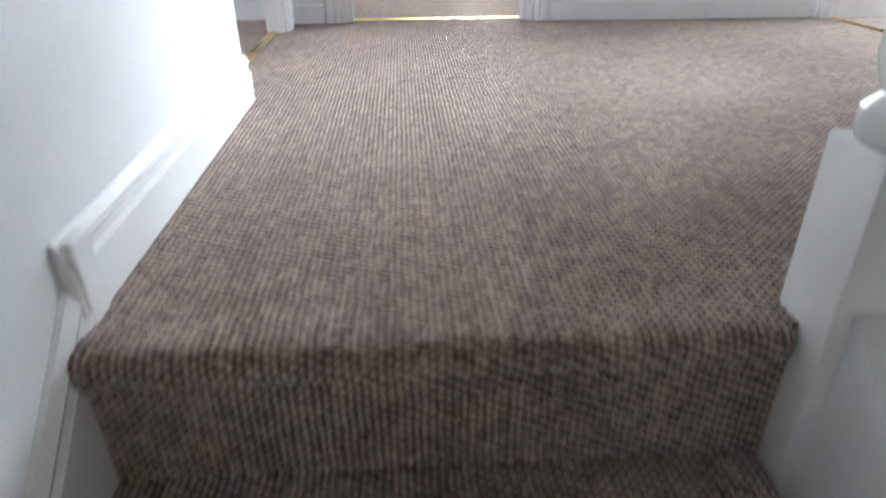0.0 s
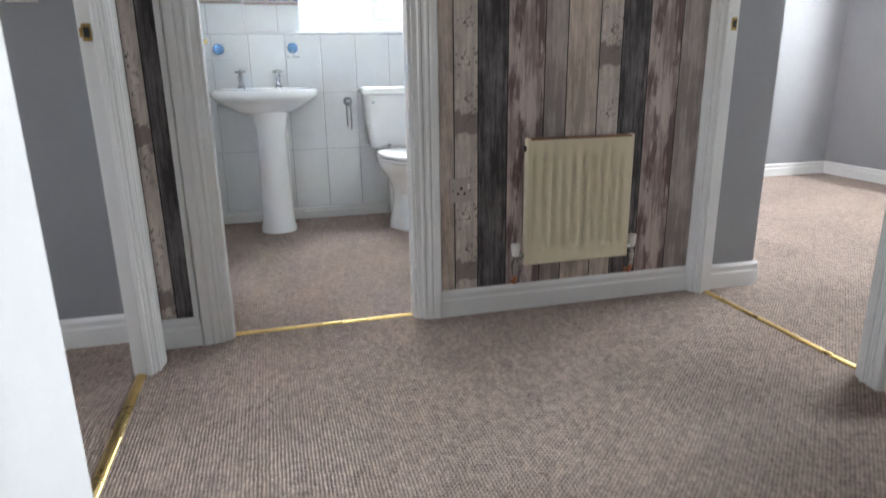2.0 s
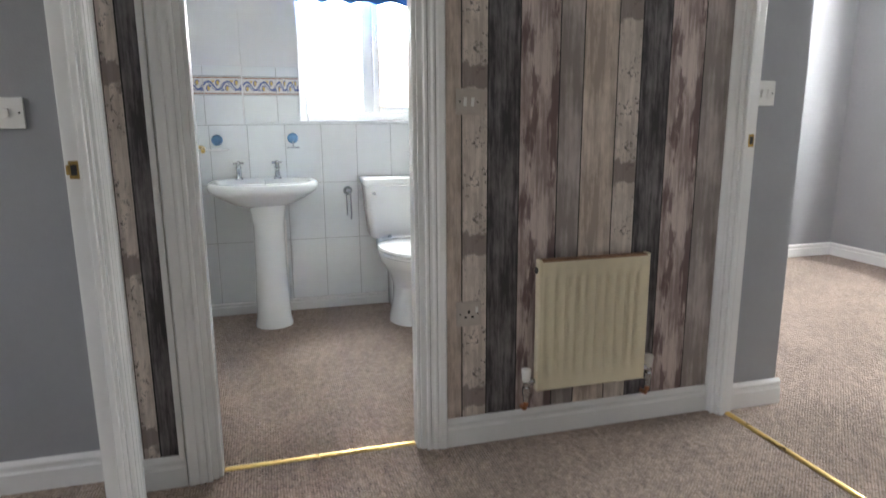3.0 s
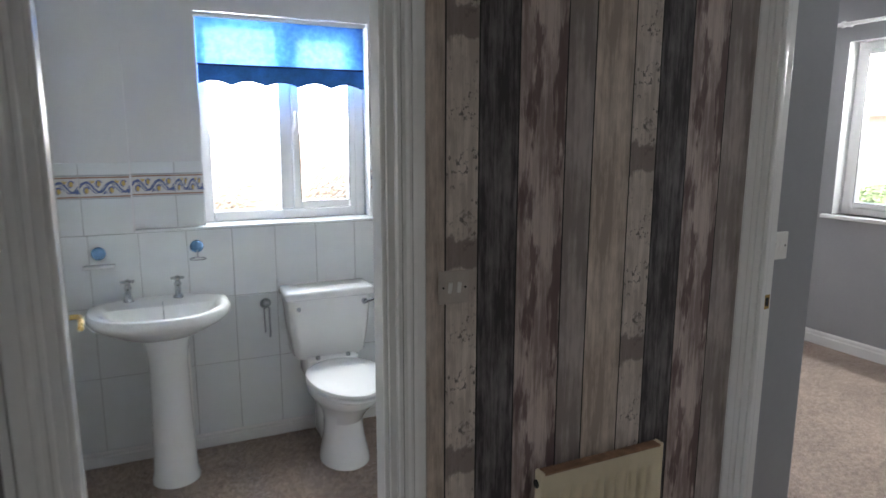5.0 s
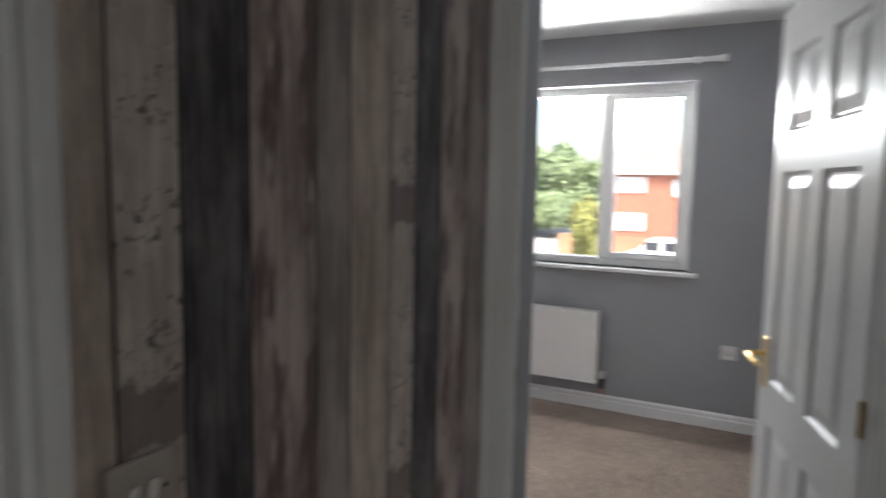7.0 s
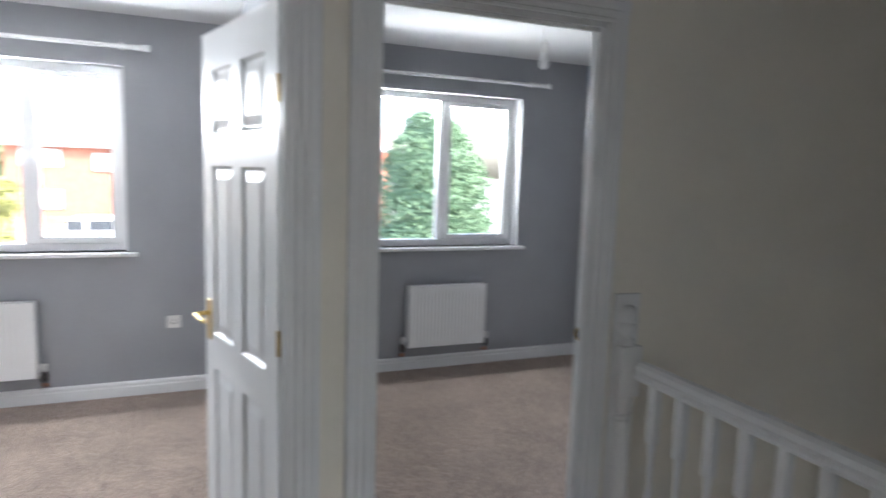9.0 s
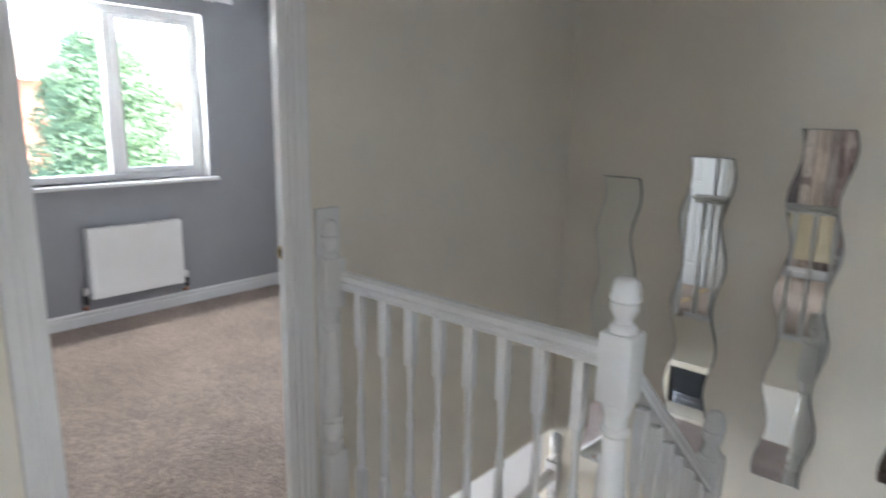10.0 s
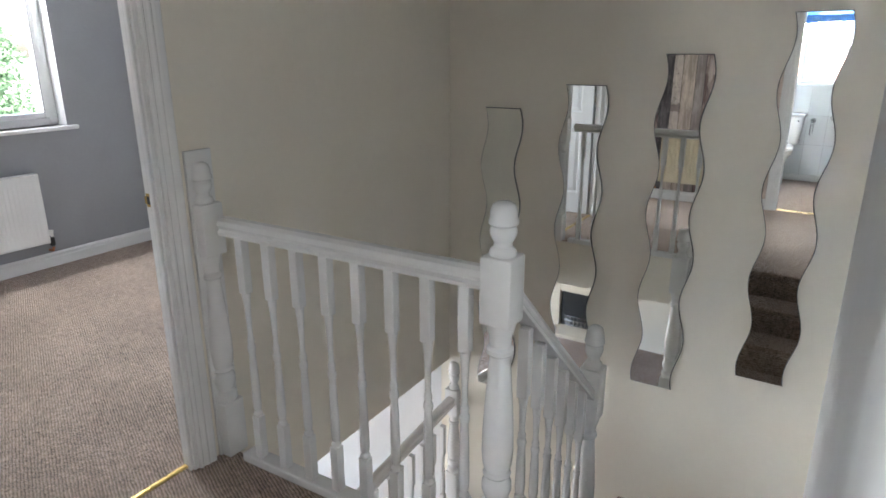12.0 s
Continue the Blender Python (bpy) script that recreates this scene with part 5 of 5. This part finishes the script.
part("grate", bm, CHROME, fp)
part("hearth", boxes((-0.65, 0.65, -0.42, 0, 0, 0.05), bevel=0.006), STONE, fp)

# ---- outdoors ----
GZ = -2.95
ASPHALT = mat("pale_dry_paving", (0.42, 0.41, 0.39), 0.9, var=0.15, scale=0.4)
BRICK = mat("red_brickwork", (0.40, 0.17, 0.11), 0.85, var=0.18, scale=2.5)
ROOF = mat("brown_roof_tiles", (0.26, 0.205, 0.18), 0.85, var=0.2, scale=1.5)
FENCE = mat("orange_brown_fence", (0.44, 0.24, 0.14), 0.85, var=0.2, scale=1.2)
VAN = mat("white_vehicle_paint", (0.80, 0.80, 0.80), 0.2, var=0.02)
DARKGLASS = mat("dark_window_glass", (0.05, 0.06, 0.07), 0.08, var=0.2)
LEAFD = mat("conifer_green", (0.105, 0.185, 0.10), 0.75, var=0.4, scale=6)
LEAFY = mat("yellow_green_leaves", (0.27, 0.28, 0.09), 0.7, var=0.5, scale=5)
LEAFG = mat("hedge_green", (0.20, 0.27, 0.14), 0.7, var=0.5, scale=2)
BARK = mat("brown_bark", (0.12, 0.08, 0.05), 0.9, var=0.3, scale=8)

slab("ground", -500, 500, -500, 500, GZ - 0.5, GZ, [ASPHALT], "pale dry paving around the houses", "ground")


def foliage(name, material, parent, blobs, count, size, seed, label=""):
    """A crown of many small leaf sprays scattered through the shells of overlapping clumps."""
    rg = np.random.default_rng(seed)
    verts, faces = [], []
    per = count // len(blobs)
    for (cx, cy, cz, rx, ry, rz) in blobs:
        d = rg.normal(size=(per, 3))
        d /= np.linalg.norm(d, axis=1)[:, None]
        rad = 0.72 + 0.38 * rg.random((per, 1)) ** 0.7
        c = np.array((cx, cy, cz)) + d * rad * np.array((rx, ry, rz))
        u = rg.normal(size=(per, 3))
        u /= np.linalg.norm(u, axis=1)[:, None]
        v = np.cross(u, d + 0.3 * rg.normal(size=(per, 3)))
        v /= np.linalg.norm(v, axis=1)[:, None] + 1e-6
        s = size * (0.6 + 0.8 * rg.random((per, 1)))
        quad = np.stack([c - u * s, c - v * s * 0.45, c + u * s, c + v * s * 0.45], 1).reshape(-1, 3)
        k = len(verts)
        verts += quad.tolist()
        faces += [(k + 4 * i, k + 4 * i + 1, k + 4 * i + 2, k + 4 * i + 3) for i in range(per)]
    me = bpy.data.meshes.new(name)
    me.from_pydata(verts, [], faces)
    me.materials.append(material)
    ob = new(name, me)
    ob.parent = parent
    return tagged(ob, label)


def conifer(x, y, top, r, seed):
    t = thing("conifer_tree", "tall dense green conifer with an uneven rounded top", "tree", pose(x, y, GZ))
    h = top - GZ
    part("trunk", lathe([(0.22, 0), (0.17, h * 0.3), (0.08, h * 0.7), (0.02, h * 0.93)], 12), BARK, t, smooth=True)
    rg = random.Random(seed)
    blobs = []
    for k in range(46):
        f = k / 45
        z = h * (0.05 + 0.90 * f)
        rad = r * (1.05 - 0.62 * max(0, f - 0.25) ** 1.5) * (1.0 if f < 0.9 else 0.72)
        a = k * 2.4
        o = rad * 0.45
        blobs.append((o * math.cos(a), o * math.sin(a), z, rad * rg.uniform(0.45, 0.68), rad * rg.uniform(0.45, 0.68), h * rg.uniform(0.06, 0.10)))
    foliage("crown", LEAFD, t, blobs, 92000, 0.055, seed)
    return t


conifer(16, -4.45, 2.95, 1.85, 3)


def bush(name, label, x, y, z0, w, h, material, seed, n=9, count=7000, size=0.14):
    t = thing(name, label, "bush" if "tree" not in name else "tree", pose(x, y, z0))
    rg = random.Random(seed)
    limbs = bmesh.new()
    blobs = []
    for k in range(n):
        p = (rg.uniform(-0.4, 0.4) * w * 0.6, rg.uniform(-0.42, 0.42) * w, h * rg.uniform(0.35, 0.85))
        tube([(0, 0, 0), (p[0] * 0.4, p[1] * 0.4, p[2] * 0.5), p], 0.02 * w * 0.5, 6, limbs)
        blobs.append((*p, w * rg.uniform(0.15, 0.26), w * rg.uniform(0.15, 0.26), h * rg.uniform(0.14, 0.24)))
    part("limbs", limbs, BARK, t)
    foliage("crown", material, t, blobs, count, size, seed)
    return t


bush("shrub", "yellow-green shrub beside a garden fence", 31.5, 9.3, GZ, 1.7, 3.9, LEAFY, 11)
bush("shrub", "low green shrubs in a front garden", 34, 19.5, GZ, 5.0, 2.3, LEAFG, 12)
for k, (x, y, w, h) in enumerate(((62, 25.5, 8, 6.4), (60, 21.5, 8, 8.2), (62, 18.0, 7, 7.0), (66, 30, 9, 7.2))):
    bush("broadleaf_tree", "broad green tree beyond the parking area", x, y, GZ, w, h, LEAFG, 20 + k, 14, 9000, 0.30)

bush("hedge", "low green hedge below the trees", 57, 21.5, GZ, 11, 4.0, LEAFG, 31, 18, 9000, 0.30)


def house(label, x, y0, y1, eave, ridge, depth, wins, wallm=None):
    """A brick house facing -x: walls, pitched tiled roof with tile courses, white windows."""
    t = thing("house", label, "house", pose(x, (y0 + y1) / 2, GZ), "houses across the road")
    L = (y1 - y0) / 2
    e, r = eave - GZ, ridge - GZ
    part("wall", boxes((0, depth, -L, L, 0, e)), wallm or BRICK, t)
    bm = bmesh.new()
    n = 14
    for s in (-1, 1):
        for k in range(n):
            fa, fb = k / n, (k + 1) / n
            xa, xb = (depth / 2) * fa - 0.4 * (1 - fa), (depth / 2) * fb - 0.4 * (1 - fb)
            za, zb = e + (r - e) * fa, e + (r - e) * fb
            q = [(xa, za + 0.06), (xb, zb + 0.06), (xb, zb), (xa, za)]
            if s < 0:
                q = [(depth - p, z) for p, z in q]
            va = [bm.verts.new((p, -L - 0.2, z)) for p, z in q]
            vb = [bm.verts.new((p, L + 0.2, z)) for p, z in q]
            for i in range(4):
                bm.faces.new((va[i], va[(i + 1) % 4], vb[(i + 1) % 4], vb[i]))
            bm.faces.new(va)
            bm.faces.new(vb[::-1])
    bmesh.ops.recalc_face_normals(bm, faces=bm.faces)
    part("roof", bm, ROOF, t)
    bm = bmesh.new()
    for s in (-1, 1):
        a = [bm.verts.new((p, s * (L - 0.01), z)) for p, z in ((0, e), (depth, e), (depth / 2, r))]
        bm.faces.new(a)
    part("gable", bm, wallm or BRICK, t)
    part("fascia", boxes((-0.42, -0.36, -L - 0.2, L + 0.2, e - 0.16, e + 0.04)), UPVC, t)
    part("gutter", tube([(-0.47, -L - 0.2, e - 0.02), (-0.47, L + 0.2, e - 0.02)], 0.06, 8), UPVC, t)
    for ya, yb, za, zb in wins:
        ya, yb, za, zb = ya - (y0 + y1) / 2, yb - (y0 + y1) / 2, za - GZ, zb - GZ
        bm = bmesh.new()
        for q in ((ya, ya + 0.12, za, zb), (yb - 0.12, yb, za, zb), (ya, yb, za, za + 0.12), (ya, yb, zb - 0.12, zb), ((ya + yb) / 2 - 0.08, (ya + yb) / 2 + 0.08, za, zb)):
            box(bm, -0.08, 0.03, *q)
        w = part("window", bm, UPVC, t)
        part("pane", boxes((-0.03, 0.0, ya + 0.1, yb - 0.1, za + 0.1, zb - 0.1)), PALEGLASS, w)
    return t


PALEGLASS = mat("pale_curtained_glass", (0.55, 0.56, 0.57), 0.15, var=0.2, scale=0.8)
house("red brick two-storey house with a brown tiled roof", 45, -1.0, 11.7, 2.55, 4.6, 8, [(8.75, 10.95, 1.15, 2.25), (8.75, 10.85, -1.45, -0.2), (5.7, 7.0, 0.95, 2.1), (4.0, 6.0, -1.45, -0.2), (2, 3.8, 1.0, 2.2)])
house("red brick two-storey house with a brown tiled roof", 30, -7.6, -0.5, 2.6, 4.3, 7, [(-3.5, -2.0, 0.9, 2.0), (-5.5, -4.5, -1.6, -0.4)])
house("buff brick house with a brown tiled roof", 42, 21.0, 29.0, 3.0, 5.9, 8, [(22.2, 23.4, 0.6, 1.7), (25, 26.5, 0.6, 1.7), (24, 26, -1.9, -0.6)], mat("buff_brickwork", (0.58, 0.44, 0.34), 0.85, var=0.15, scale=2.5))
house("distant brick house with a brown tiled roof", 75, 8.0, 15.5, 2.4, 4.6, 8, [(9, 10.5, 0.5, 1.8), (12, 13.5, 0.5, 1.8)])

fence = thing("garden_fence", "orange-brown boarded garden fence", "fence", pose(41, 9.0, GZ))
for k in range(40):
    part("board", boxes((-0.015, 0.015, -4.6 + k * 0.23, -4.38 + k * 0.23, 0, 1.35 + 0.02 * (k % 3))), FENCE, fence)
wallthing = thing("garden_wall", "low orange brick garden wall", "wall", pose(33, 10.5, GZ))
part("brickwork", boxes((-0.12, 0.12, -5.0, 3.2, 0, 0.62)), FENCE, wallthing)
part("coping", boxes((-0.16, 0.16, -5.05, 3.25, 0.62, 0.70), bevel=0.01), mat("concrete_coping", (0.5, 0.48, 0.44), 0.9, var=0.1), wallthing)


def van(x, y):
    t = thing("van", "white parked van with dark windows", "van", pose(x, y, GZ))
    bm = bmesh.new()
    prof = [(-1.9, 0.35), (2.0, 0.35), (2.1, 0.9), (1.55, 1.02), (1.0, 1.62), (0.7, 1.72), (-1.8, 1.72), (-1.92, 1.5)]
    a = [bm.verts.new((-0.85, u, z)) for u, z in prof]
    b = [bm.verts.new((0.85, u, z)) for u, z in prof]
    for i in range(len(prof)):
        bm.faces.new((a[i], a[(i + 1) % len(prof)], b[(i + 1) % len(prof)], b[i]))
    bm.faces.new(a[::-1])
    bm.faces.new(b)
    bmesh.ops.bevel(bm, geom=bm.edges[:], offset=0.05, segments=2, affect="EDGES")
    part("body", bm, VAN, t, smooth=True)
    part("side_window", boxes((-0.875, -0.84, 0.35, 1.15, 1.05, 1.5), bevel=0.01), DARKGLASS, t)
    part("side_window", boxes((-0.875, -0.84, -1.0, 0.15, 1.05, 1.5), bevel=0.01), DARKGLASS, t)
    for u in (-1.2, 1.3):
        for s in (-1, 1):
            w = part("wheel", lathe([(0.18, s * 0.80), (0.30, s * 0.80), (0.32, s * 0.84), (0.30, s * 0.90), (0.18, s * 0.91)][::s], 20, at=(0, u, 0.32), axis="X"), BLACK, t, smooth=True)
            part("hub", lathe([(0.17, s * 0.88), (0.10, s * 0.915)][::s], 16, at=(0, u, 0.32), axis="X"), CHROME, w, smooth=True)
    return t


van(37, 6.2)
# brick houses behind the bathroom
house_b = house("pale brick house behind the garden", 0, 0, 9.0, 2.4, 4.4, 7, [(1.5, 3.0, 0.6, 1.9), (6, 7.5, 0.6, 1.9), (4, 5.5, -1.7, -0.4)], mat("pale_peach_brickwork", (0.54, 0.37, 0.28), 0.85, var=0.2, scale=2.5))
house_b.matrix_world = pose(3.0, 24.0, GZ, 0, 0, 90)
DARKLEAF = mat("dark_garden_shrub", (0.035, 0.04, 0.035), 0.8, var=0.5, scale=4)
for k, (x, w, h) in enumerate(((-0.8, 1.8, 4.1), (0.9, 1.6, 3.9), (2.6, 1.9, 4.2), (4.4, 1.8, 3.8))):
    bush("shrub", "dark garden shrub behind the obscured window", x, 11.0, GZ, w, h, DARKLEAF, 40 + k, 8, 3000, 0.10)
